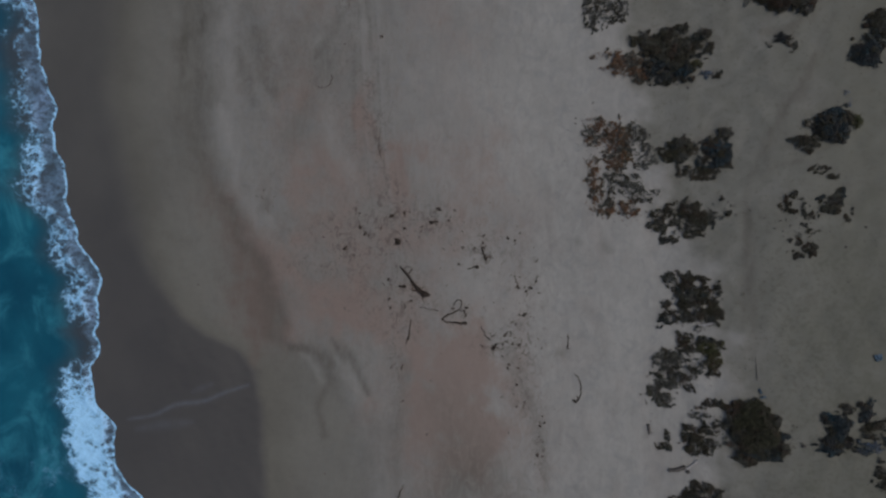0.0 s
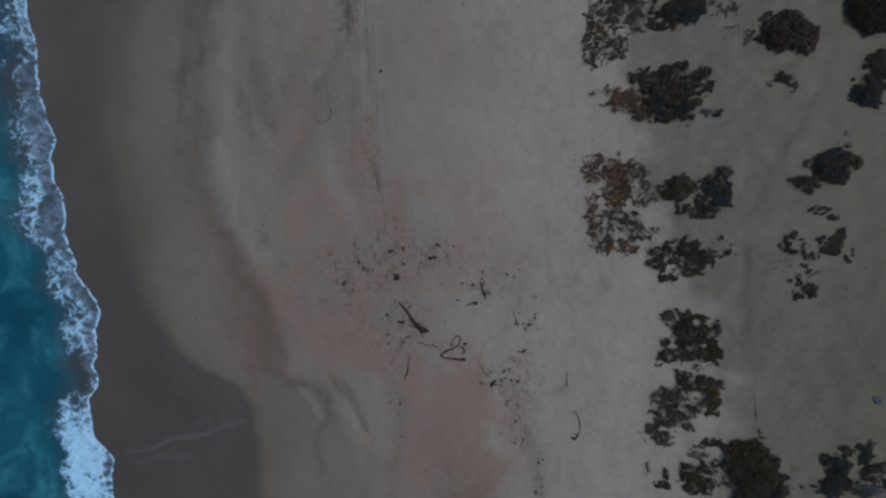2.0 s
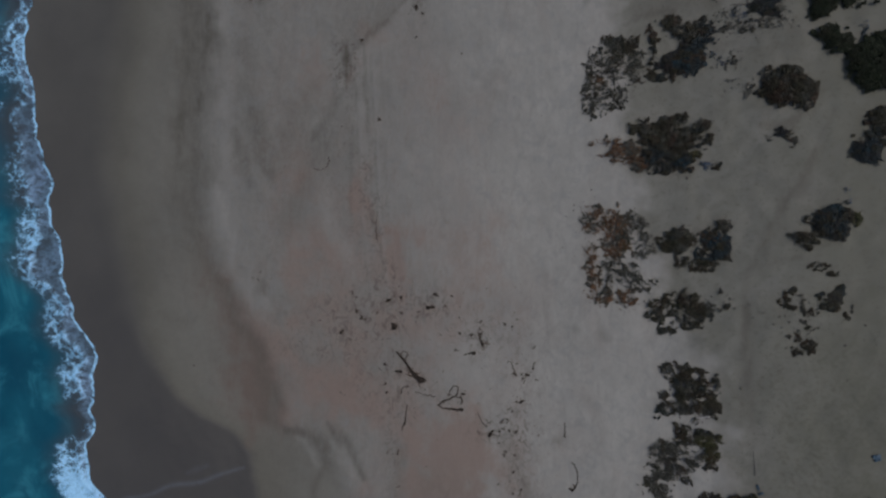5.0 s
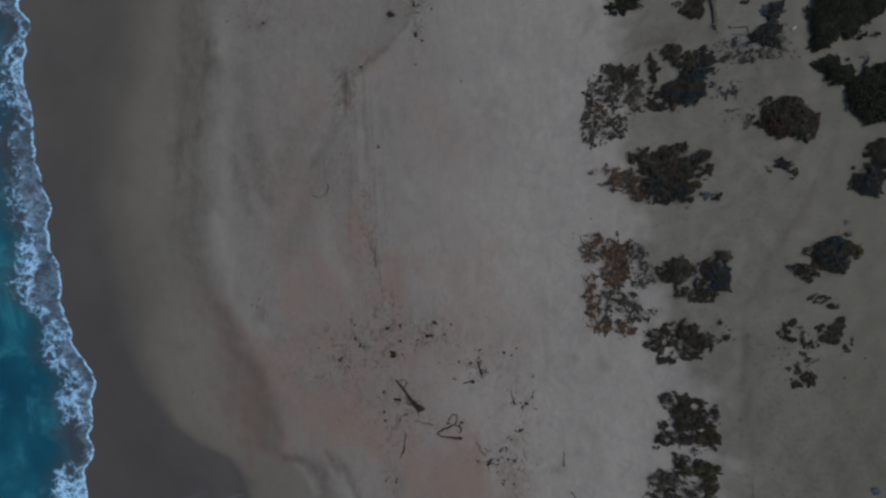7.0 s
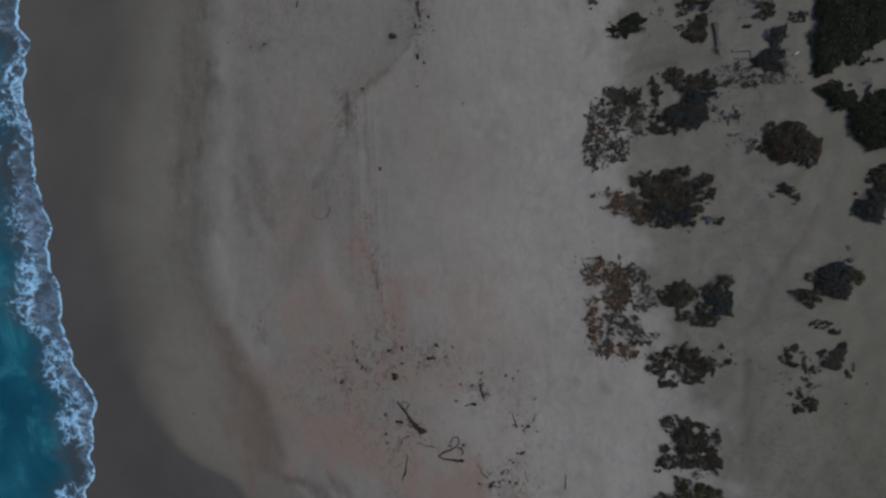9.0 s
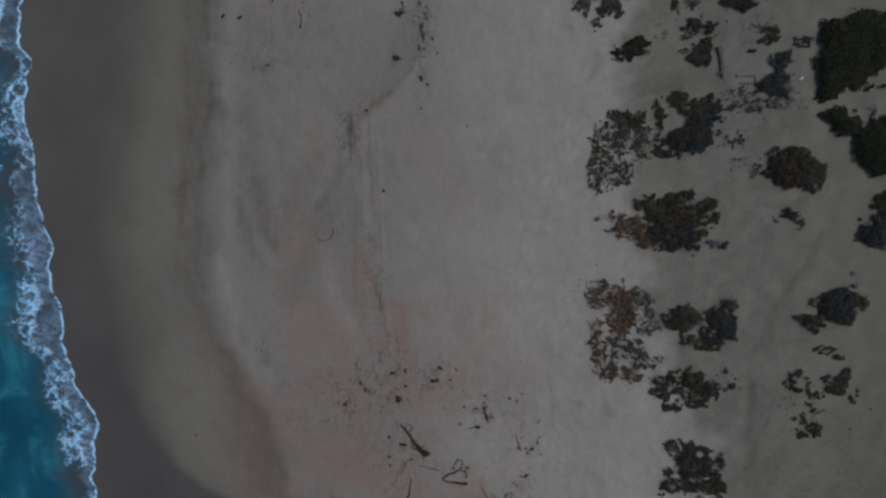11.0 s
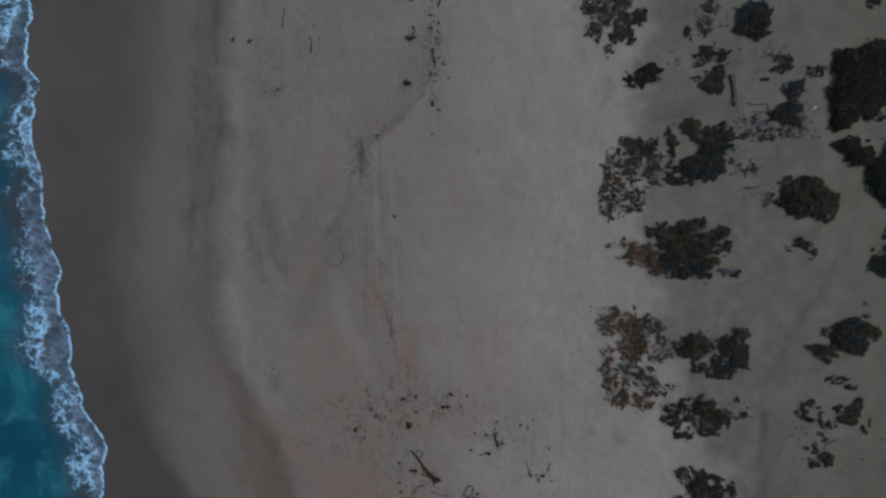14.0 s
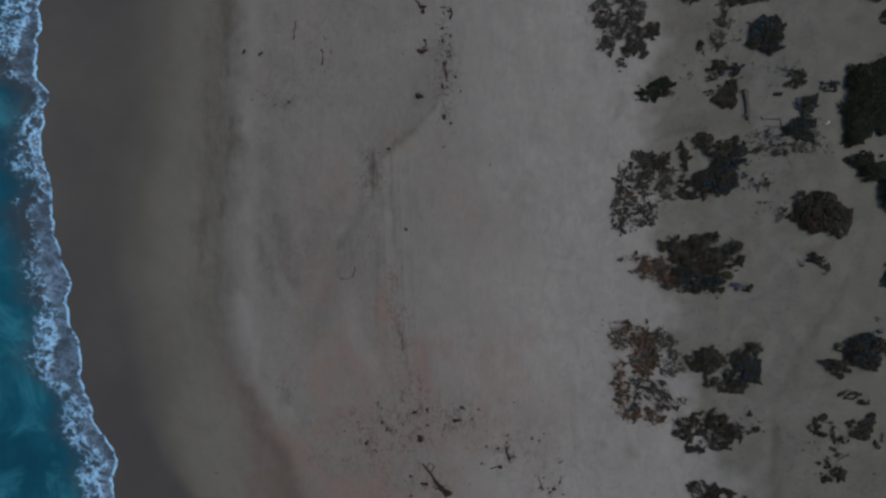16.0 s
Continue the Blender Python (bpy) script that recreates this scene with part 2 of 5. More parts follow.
PART = {"g": "crown", "d": "crown", "m": "mossy_crown", "o": "olive_crown", "r": "dry_crown", "k": "grey_crown", "b": "shaded_crown", "s": "silver_crown"}
PART_LABEL = {"m": "dark mossy-olive foliage", "k": "grey-brown thinning foliage", "o": "yellow-olive foliage", "r": "dry rust-brown foliage", "b": "dark blue-grey foliage", "s": "pale blue-grey foliage"}
STEM = rough_material("grey_brown_stem", (0.045, 0.037, 0.030), (0.08, 0.068, 0.056), 8)
KELP = rough_material("dried_kelp", (0.014, 0.011, 0.009), (0.045, 0.034, 0.027), 4, 0.8, 0.15)
KELP_BLADE = rough_material("kelp_blade", (0.034, 0.025, 0.020), (0.085, 0.066, 0.054), 5, 0.8, 0.15)
WOOD = rough_material("weathered_driftwood", (0.050, 0.044, 0.040), (0.105, 0.094, 0.084), 5)
BLEACHED = rough_material("bleached_driftwood", (0.19, 0.18, 0.175), (0.33, 0.32, 0.31), 5)
ROCK = rough_material("dark_stone", (0.04, 0.036, 0.033), (0.08, 0.072, 0.066), 4)
BLUE = rough_material("faded_blue_plastic", (0.035, 0.065, 0.095), (0.05, 0.085, 0.12), 6, 0.5, 0.4)
WHITE = rough_material("white_plastic", (0.35, 0.36, 0.37), (0.5, 0.5, 0.52), 6, 0.5, 0.4)
LITTER = leaf_material("wrack_fragments", (0.050, 0.040, 0.033), (0.135, 0.118, 0.102), (0.09, 0.074, 0.062))
TUFT = leaf_material("dune_herb_leaves", (0.060, 0.058, 0.043), (0.100, 0.098, 0.077), (0.076, 0.072, 0.056))


# ---------------------------------------------------------------- the lie of the land
PROFILE_X = np.array([-400.0, -120.0, -50, -40, -30, -20, -10, 0, 10, 20, 30, 40, 50, 60, 400])
PROFILE_Z = np.array([-30.0, -9.0, -2.01, -0.18, 1.65, 2.69, 3.23, 3.98, 4.17, 5.63, 8.53, 10.02, 11.51, 12.99, 16.0])
fine = np.linspace(-400, 400, 4001)
prof = np.interp(fine, PROFILE_X, PROFILE_Z)
kernel = np.hanning(25)
prof = np.convolve(np.pad(prof, 12, mode="edge"), kernel / kernel.sum(), "valid")


def sstep(a, b, v):
    u = np.clip((v - a) / (b - a), 0, 1)
    return u * u * (3 - 2 * u)


def waves(x, y, seed, size, octaves=3):
    """Smooth uneven field of about -1 to 1, from sums of turned sines."""
    rng = np.random.default_rng(seed)
    out, amp, total = 0 * x, 1.0, 0.0
    for o in range(octaves):
        for _ in range(4):
            th, ph = rng.uniform(0, 6.28, 2)
            k = 6.28 / size * rng.uniform(0.7, 1.4)
            out = out + amp * np.sin(k * (x * np.cos(th) + y * np.sin(th)) + ph + 0.9 * np.sin(0.6 * k * (y * np.cos(th) - x * np.sin(th)) + ph * 2))
        total += amp * 2.2
        amp, size = amp * 0.55, size * 0.47
    return out / total


def vnoise(x, y, seed):
    """Value noise, 0 to 1, with cells of one metre."""
    x0, y0 = np.floor(x).astype(np.int64), np.floor(y).astype(np.int64)

    def cell(i, k):
        h = (i * 374761393 + k * 668265263 + seed * 974711) & 0xFFFFFFFF
        h = ((h ^ (h >> 13)) * 1274126177) & 0xFFFFFFFF
        return ((h ^ (h >> 16)) & 0xFFFF) / 65535.0

    u, v = x - x0, y - y0
    u, v = u * u * (3 - 2 * u), v * v * (3 - 2 * v)
    a = cell(x0, y0) * (1 - u) + cell(x0 + 1, y0) * u
    b = cell(x0, y0 + 1) * (1 - u) + cell(x0 + 1, y0 + 1) * u
    return a * (1 - v) + b * v


def fbm(x, y, seed, scale, octaves=4):
    """Rough field of about 0 to 1 with features of that many metres."""
    x, y = np.asarray(x, float) / scale, np.asarray(y, float) / scale
    out, amp, total = 0 * x, 1.0, 0.0
    for o in range(octaves):
        c, n = math.cos(0.7 * o + 0.4), math.sin(0.7 * o + 0.4)
        out = out + amp * vnoise(x * c - y * n + 17.3 * o, x * n + y * c - 9.1 * o, seed + o)
        total += amp
        amp *= 0.55
        x, y = x * 2.05, y * 2.05
    return out / total


def line(points):
    """x as a function of y along a line given from south to north."""
    p = np.array(sorted(points, key=lambda q: q[1]))
    return lambda y: np.interp(y, p[:, 1], p[:, 0])


SHORE = line([(-33.6, -25.82), (-35.0, -22.34), (-36.7, -18.3), (-38.1, -15.3), (-38.7, -12.0), (-38.2, -9.0), (-37.2, -6.3), (-37.6, -3.1), (-39.6, 1.0), (-41.4, 6.0),
              (-42.6, 11.0), (-43.9, 16.0), (-44.9, 20.0), (-45.8, 25.0), (-46.9, 31.0), (-47.3, 37.0), (-47.0, 44.2)])
WET_LINE = line([(-19.05, -24.87), (-19.42, -16.83), (-20.27, -12.24), (-21.91, -10.25), (-24.97, -8.74), (-28.40, -6.57), (-30.83, -3.06), (-32.65, 1.09),
                 (-34.23, 7.70), (-35.62, 14.98), (-35.94, 23.48), (-33.99, 32.53), (-32.98, 44.17)])
DUNE_LINE = line([(24.22, -22.77), (25.30, -17.40), (25.45, -12.15), (25.19, -7.97), (23.73, -1.68), (20.90, 1.53), (20.04, 6.42), (18.15, 11.92),
                  (17.28, 19.09), (16.77, 23.52), (15.65, 31.58), (15.84, 36.98), (16.79, 42.87)])
BAND_LINE = line([(-8.39, -24.53), (-8.97, -17.74), (-11.58, -13.24), (-14.79, -10.72), (-17.14, -8.45), (-17.56, -5.86), (-18.75, -1.25), (-21.64, 3.39), (-24.41, 8.09), (-25.85, 13.40), (-25.88, 22.82),
                  (-25.71, 26.04), (-25.47, 33.50), (-25.85, 43.82)])


def shore_x(y):
    y = np.asarray(y, float)
    lobes = np.abs(fbm(y, 0 * y, 41, 5.0, 2) - 0.5) * 5.0 - 0.8
    return SHORE(y) + lobes + 1.2 * (fbm(y, 0 * y + 3, 42, 1.8, 4) - 0.5) + 0.3 * (fbm(y, 0 * y + 8, 43, 0.6, 3) - 0.5)


def ellipse(x, y, cx, cy, rx, ry, turn=0.0):
    c, s = math.cos(radians(turn)), math.sin(radians(turn))
    u, v = ((x - cx) * c + (y - cy) * s) / rx, ((y - cy) * c - (x - cx) * s) / ry
    return np.exp(-(u * u + v * v))


TRACK_X = line([(-7.14, 2.59), (-8.18, 11.61), (-8.65, 21.78), (-9.16, 29.71)])


def ground_z(x, y):
    x, y = np.asarray(x, float), np.asarray(y, float)
    near = np.exp(-((np.maximum(np.abs(x) - 60, 0) + np.maximum(np.abs(y - 10) - 60, 0)) / 60) ** 2)
    z = np.interp(x, fine, prof)
    up = sstep(15, 24, x)
    z = z + near * (0.10 * waves(x, y, 5, 16) + up * 0.22 * waves(x, y, 9, 9))
    z = z + near * sstep(-36, -28, x) * 0.025 * waves(x, y, 11, 2.2)
    # berm step at the damp line and the low ridges of the beach cusp
    z = z + near * 0.18 * sstep(-1.2, 1.6, x - BAND_LINE(y))
    return z


def ruts(x, y):
    """Two wheel ruts, as depth in metres."""
    d = x - TRACK_X(y)
    along = sstep(-1, 7, y) * (1 - sstep(27, 30, y))
    worn = 0.55 + 0.9 * fbm(x, y * 0.3, 58, 1.5, 3)
    pair = np.exp(-((d + 0.85) / 0.15) ** 2) + np.exp(-((d - 0.85) / 0.15) ** 2)
    older = np.exp(-((d + 1.25) / 0.10) ** 2) + np.exp(-((d - 0.42) / 0.10) ** 2) + 0.7 * np.exp(-((d - 1.9) / 0.12) ** 2)
    return along * 0.035 * worn * (pair + 0.5 * older)


def spaced(lo, hi, step, far):
    inner = np.arange(lo, hi + step / 2, step)
    grow = step * 1.35 ** np.arange(1, 60)
    reach = np.cumsum(grow)
    reach = reach[reach < far]
    return np.concatenate([lo - reach[::-1], inner, hi + reach])


def grid_mesh(name, X, Y, Z, mat, attrs):
    ny, nx = X.shape
    idx = np.arange(nx * ny).reshape(ny, nx)
    quads = np.stack([idx[:-1, :-1], idx[:-1, 1:], idx[1:, 1:], idx[1:, :-1]], -1).reshape(-1, 4)
    me = bpy.data.meshes.new(name)
    me.vertices.add(nx * ny)
    me.vertices.foreach_set("co", np.stack([X, Y, Z], -1).astype(np.float32).ravel())
    me.loops.add(quads.size)
    me.loops.foreach_set("vertex_index", quads.astype(np.int32).ravel())
    me.polygons.add(len(quads))
    me.polygons.foreach_set("loop_start", np.arange(0, quads.size, 4, dtype=np.int32))
    me.update(calc_edges=True)
    me.polygons.foreach_set("use_smooth", np.ones(len(quads), dtype=bool))
    for key, val in attrs.items():
        at = me.attributes.new(key, "FLOAT", "POINT")
        at.data.foreach_set("value", val.astype(np.float32).ravel())
    me.materials.append(mat)
    me.validate()
    return new(name, me)


def ribbon(x, y, points, width, seed=0):
    """Soft-edged band along a smooth line through the points."""
    p = np.array(points, float)
    q = np.vstack([2 * p[0] - p[1], p, 2 * p[-1] - p[-2]])
    best = np.full(x.shape, 1e9)
    lo, hi = p.min(0) - 4 * width - 1, p.max(0) + 4 * width + 1
    sel = (x > lo[0]) & (x < hi[0]) & (y > lo[1]) & (y < hi[1])
    xs, ys = x[sel], y[sel]
    d = np.full(xs.shape, 1e9)
    for u in np.linspace(0, len(p) - 1 - 1e-6, 14 * len(p)):
        i = int(u)
        t = u - i
        a, b, c, e2 = q[i], q[i + 1], q[i + 2], q[i + 3]
        s = 0.5 * (2 * b + (c - a) * t + (2 * a - 5 * b + 4 * c - e2) * t * t + (3 * b - a - 3 * c + e2) * t ** 3)
        fade = 0.4 + 0.6 * math.sin(3.1416 * (0.08 + 0.84 * u / (len(p) - 1)))
        d = np.minimum(d, np.hypot(xs - s[0], ys - s[1]) / (width * fade))
    best[sel] = d
    return np.exp(-best ** 2)


def build_ground():
    xs, ys = spaced(-56, 46, 0.2, 2500), spaced(-36, 52, 0.2, 2500)
    X, Y = np.meshgrid(xs, ys)
    r1, r2, r3 = waves(X, Y, 21, 9), waves(X, Y, 22, 4), fbm(X, Y, 23, 1.6) * 2 - 1
    soft = np.interp(Y, [-14, -8, 4, 30], [0.6, 1.1, 2.6, 3.6])
    wet = (1 - sstep(-1, 1, (X - WET_LINE(Y) + 0.4 * r1) / soft)) * np.interp(Y, [0, 22], [1.0, 0.72])
    off = X - BAND_LINE(Y) + 0.7 * r1 + 0.4 * r2
    off = off + 2.4 * sstep(4, 14, Y) * (fbm(X * 0.5, Y, 53, 5.0) - 0.5)
    band = (1 - sstep(-1, 1, off / np.interp(Y, [-14, -8, 4, 14], [3.0, 1.4, 1.4, 2.4]))) * (0.58 + 0.42 * (1 - sstep(0, 6, X - WET_LINE(Y))))
    dune = sstep(-1, 1, (X - DUNE_LINE(Y) + 0.8 * r1 + 0.8 * r2 + 0.9 * r3) / 1.5)
    pale = sstep(-16, 13, X + 2.5 * r1 + 1.0 * r2)
    # marks on the sand are torn along the shore, so their places are bent
    bend = sstep(-36, -26, X)
    WX = X + bend * (2.6 * (fbm(X, Y * 0.5, 25, 3.2, 5) - 0.5) + 0.9 * (fbm(X, Y * 0.35, 26, 0.8, 3) - 0.5))
    WY = Y + bend * (5.0 * (fbm(X, Y * 0.5, 28, 3.6, 5) - 0.5) + 1.6 * (fbm(X, Y * 0.4, 29, 0.8, 3) - 0.5))
    torn = np.clip(0.5 + 2.6 * (fbm(X, Y * 0.35, 27, 1.3, 4) - 0.5), 0, 1.2)
    tint = np.zeros_like(X)
    for cx, cy, rx, ry, w in REDS:
        tint = tint + 0.85 * w * ellipse(X + 2.2 * (WX - X), WY, cx, cy, rx, ry)
    tint = tint * 1.25 * (0.85 + 0.4 * r1 + 0.3 * r2 + 0.25 * (fbm(X, Y * 0.35, 24, 1.4) * 2 - 1))
    # reddish-brown berm shade painted into the tint, olive damp streaks further north
    south = sstep(-11.5, -8, Y) * (1 - sstep(4, 14, Y))
    tint = tint + 0.7 * (0.35 + torn) * 0.7 * south * np.where(off < 0.3, np.exp(-(np.minimum(off, 0) / 4.5) ** 2), 0.7 * np.exp(-((off - 0.3) / 1.6) ** 2))
    north = sstep(6, 15, Y)
    run = sstep(0.44, 0.62, fbm(X, Y * 0.24, 54, 1.5))
    stain_shade = 1.15 * north * np.exp(-((off + 1.0) / 2.0) ** 2) * (0.55 + 0.45 * run) * sstep(0.20, 0.46, fbm(X, Y * 0.4, 52, 4.0))
    # narrow strip of the same berm shade, painted darker below the step
    stain_shade = stain_shade + 0.5 * south * np.exp(-((off + 0.9) / 1.2) ** 2)
    for width, strength, pts in BERM_DARKS + BEACH_STAINS + DUNE_STAINS:
        stain_shade = stain_shade + strength * ribbon(0.5 * (X + WX), 0.5 * (Y + WY), pts, width)
    # the rut grooves are coloured darker with their depth
    stain_shade = stain_shade + 10.0 * ruts(X, Y) * (0.6 + 0.8 * r3)
    dirt = np.zeros_like(X)
    for cx, cy, rx, ry, w in DIRTS:
        dirt = dirt + 1.2 * w * ellipse(X, Y, cx, cy, rx * 1.3, ry * 1.3)
    light = np.zeros_like(X)
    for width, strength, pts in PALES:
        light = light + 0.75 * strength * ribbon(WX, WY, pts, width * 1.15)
    light = light + 0.45 * north * np.exp(-((off - 2.2) / 1.3) ** 2)
    # torn pale marks, plus a paler line 0.33 m east of each rut
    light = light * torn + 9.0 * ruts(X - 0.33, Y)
    # a thin rill drains across the wet sand into the sea
    rill = sum(strength * ribbon(X, Y, pts, width) for width, strength, pts in RILLS)
    # a damp lobe with a clean edge beside the upper wrack line
    edge = ((X + 2.9) * 6.3 - (Y - 35.5) * 5.7) / 8.5 + 0.35 * r2
    lobe = (1 - sstep(-0.35, 0.25, edge)) * np.exp(-(np.minimum(edge, 0) / 5.0) ** 2) * sstep(28, 31, Y) * (1 - sstep(36, 44, Y)) * sstep(-16, -9, X) * (1 - sstep(-3.6, -2.4, X + 0.4 * r2))
    stain_shade = stain_shade + 0.36 * lobe
    # herb cover plus painted corner vignetting, stronger to the south-east
    herb_vignette = sstep(24, 36, X + 2 * r1) * (1 - 0.95 * sstep(-6, 8, Y + 3 * r2)) * (0.75 + 0.5 * r3)
    olive = sstep(27, 38, X + 2 * r1 + 1.2 * r2) * (0.8 + 0.4 * r3)
    rut = ruts(X, Y)
    # rut grooves darken through this mask too
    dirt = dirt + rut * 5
    Z = ground_z(X, Y) - rut * (1 + 0.5 * r3)
    masks = {"wet": wet, "band": band, "dune": dune, "tint": tint, "stain_shade": stain_shade, "dirt": dirt, "pale": pale, "herb_vignette": herb_vignette, "light": light, "rill": rill, "olive": olive}
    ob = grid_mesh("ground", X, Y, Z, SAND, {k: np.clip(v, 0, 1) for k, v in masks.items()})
    tagged(ob, "pale grey-tan beach sand, wet at the waterline, olive on the dunes", "beach", kind="structure")


BERM_DARKS = [
    # the first two are dark arcs along the curved cusp ridges
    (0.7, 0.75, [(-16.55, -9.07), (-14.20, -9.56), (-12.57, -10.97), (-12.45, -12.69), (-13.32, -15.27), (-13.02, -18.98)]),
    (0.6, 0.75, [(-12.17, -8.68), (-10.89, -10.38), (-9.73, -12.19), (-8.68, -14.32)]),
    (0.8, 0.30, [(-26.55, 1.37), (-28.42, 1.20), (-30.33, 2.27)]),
    (0.5, 0.45, [(-19.42, 5.98), (-19.24, 5.11), (-18.88, 4.07)]),
    (0.5, 0.35, [(-11.05, 25.16), (-12.50, 22.33), (-13.96, 19.48)]),
    (0.8, 0.5, [(-20.47, 22.56), (-19.87, 20.21), (-19.27, 17.87), (-18.08, 16.10)]),
]
BEACH_STAINS = [
    (0.7, 0.45, [(-21.69, 20.28), (-21.07, 17.92), (-20.58, 15.00)]),
    (1.7, 0.28, [(-9.30, 24.53), (-12.21, 20.59), (-14.54, 15.45), (-17.47, 10.88)]),
    (1.4, 0.26, [(-13.97, 25.26), (-16.31, 21.27), (-17.49, 17.25)]),
    (1.0, 0.30, [(-21.25, 30.24), (-20.63, 27.39), (-20.73, 24.55), (-19.40, 20.57)]),
    (0.4, 0.40, [(-4.47, 33.61), (-6.41, 31.68), (-8.36, 29.90), (-11.18, 27.77)]),
    (0.5, 0.45, [(-10.91, 29.17), (-10.89, 27.77), (-10.59, 26.08)]),
    (0.30, 0.70, [(-10.8, 29.1), (-10.7, 25.1)]),
    (0.20, 0.45, [(-10.1, 21.8), (-9.9, 10.7)]),
    (0.22, 0.55, [(-8.9, 29.5), (-8.6, 25.6), (-8.3, 18.8)]),
    (0.25, 0.50, [(-7.9, 12.7), (-7.5, 10.4)]),
    (1.0, 0.30, [(-4.67, -10.84), (-5.53, -15.38), (-5.81, -19.91), (-5.81, -24.42)]),
    (0.5, 0.35, [(-20.13, 34.27), (-19.26, 34.55)]),
    (3.6, 0.30, [(-1.5, -14.5), (0.8, -17.5), (1.5, -22.0)]),
    (4.5, 0.5, [(-1.83, -24.82), (1.53, -24.17), (5.44, -24.38)]),
    (0.8, 0.35, [(5.45, -9.60), (7.11, -13.50), (8.50, -17.38), (9.05, -22.93)]),
]
DUNE_STAINS = [
    (1.7, 0.42, [(18.3, 43.6), (18.8, 41.1), (19.7, 38.7)]),
    (1.0, 0.50, [(17.7, 31.8), (19.9, 32.3), (22.7, 32.9)]),
    (1.2, 0.30, [(22.9, 35.5), (23.3, 37.6), (21.9, 40.3)]),
    (2.4, 0.28, [(31.3, 39.5), (33.0, 41.4)]),
    (2.2, 0.25, [(25.7, 28.1), (28.8, 27.5), (31.4, 28.9)]),
    (0.6, 0.35, [(13.43, 35.44), (13.54, 34.45), (13.45, 33.26)]),
    (0.4, 0.5, [(15.78, 37.31), (15.99, 36.87), (16.10, 36.43)]),
    (0.35, 0.4, [(10.66, 38.37), (10.98, 38.09)]),
    (0.5, 0.35, [(11.96, 0.91), (12.39, 0.63)]),
    (0.6, 0.4, [(10.17, -9.57), (10.71, -9.83)]),
    (0.5, 0.3, [(14.99, 0.68), (15.36, 0.46)]),
    (0.5, 0.3, [(18.59, -16.49), (18.64, -17.47)]),
    (0.35, 0.5, [(16.69, 30.58), (17.96, 30.99), (19.47, 31.50), (20.68, 31.88)]),
    (0.5, 0.3, [(22.08, 31.65), (23.23, 31.75), (24.37, 32.06)]),
    (0.7, 0.42, [(30.55, 14.75), (29.86, 13.24), (29.20, 11.24), (28.30, 8.19)]),
    (0.7, 0.42, [(27.18, 3.56), (27.30, 0.43), (27.15, -2.69), (26.83, -5.81)]),
    (0.7, 0.42, [(32.41, 17.21), (31.72, 15.71), (31.11, 14.21)]),
    (0.38, 0.34, [(27.4, -9.4), (27.4, -4.1), (27.2, 1.0), (27.1, 6.4), (28.3, 10.6), (30.1, 13.5), (31.9, 16.5), (33.0, 18.8), (34.0, 21.1)]),
    (0.35, 0.35, [(27.3, 7.2), (29.2, 7.7), (31.0, 8.1)]),
]
DIRTS = [
    (-8.0, 13.6, 0.7, 0.9, 0.9), (-7.4, 11.0, 0.8, 2.2, 0.5), (-8.4, 16.8, 0.5, 1.3, 0.6), (-11.6, 27.6, 0.6, 2.0, 0.8), (-6.3, 6.2, 0.7, 1.6, 0.6),
    (-5.6, 1.2, 0.8, 0.8, 0.7), (-6.2, 3.8, 0.7, 1.0, 0.8), (-5.0, 4.0, 0.6, 0.8, 0.6), (-2.0, 3.2, 1.3, 0.7, 0.8), (2.9, 0.2, 0.9, 1.2, 0.7), (4.2, -9.0, 1.2, 0.8, 0.6), (-4.0, -3.4, 1.4, 1.2, 0.5), (0.5, -5.9, 1.5, 0.9, 0.5), (-3.6, 37.5, 1.4, 3.4, 0.5),
    (-9.28, 2.19, 3.39, 1.58, 0.8), (-5.82, 4.17, 2.81, 1.69, 0.5), (-1.84, 3.29, 2.24, 1.40, 0.4), (3.22, -0.09, 2.79, 2.23, 0.45), (7.12, -6.24, 1.67, 4.46, 0.55), (4.89, -9.05, 1.95, 1.00, 0.8),
    (6.56, -13.50, 1.11, 2.23, 0.6), (8.50, -18.50, 0.67, 3.34, 0.8), (-5.81, -10.86, 0.68, 5.06, 0.5), (-11.60, -1.24, 5.10, 2.27, 0.6), (-3.68, 37.77, 0.79, 3.37, 0.8), (-20.2, 35.0, 1.2, 0.9, 0.9),
    (-10.33, 27.77, 0.91, 2.26, 0.7), (-16.42, 39.05, 5.12, 4.55, 0.4), (-16.29, 8.55, 3.98, 7.40, 0.15), (-8.71, 10.76, 2.82, 9.04, 0.2), (10.99, 1.58, 2.22, 6.66, 0.15), (-18.67, 19.01, 2.28, 5.13, 0.18),
    (-20.65, 29.10, 3.43, 4.00, 0.2), (-15.93, 20.04, 5.12, 3.41, 0.15), (-11.32, 18.43, 2.27, 3.40, 0.2), (-5.82, -6.33, 3.38, 2.25, 0.45),
]
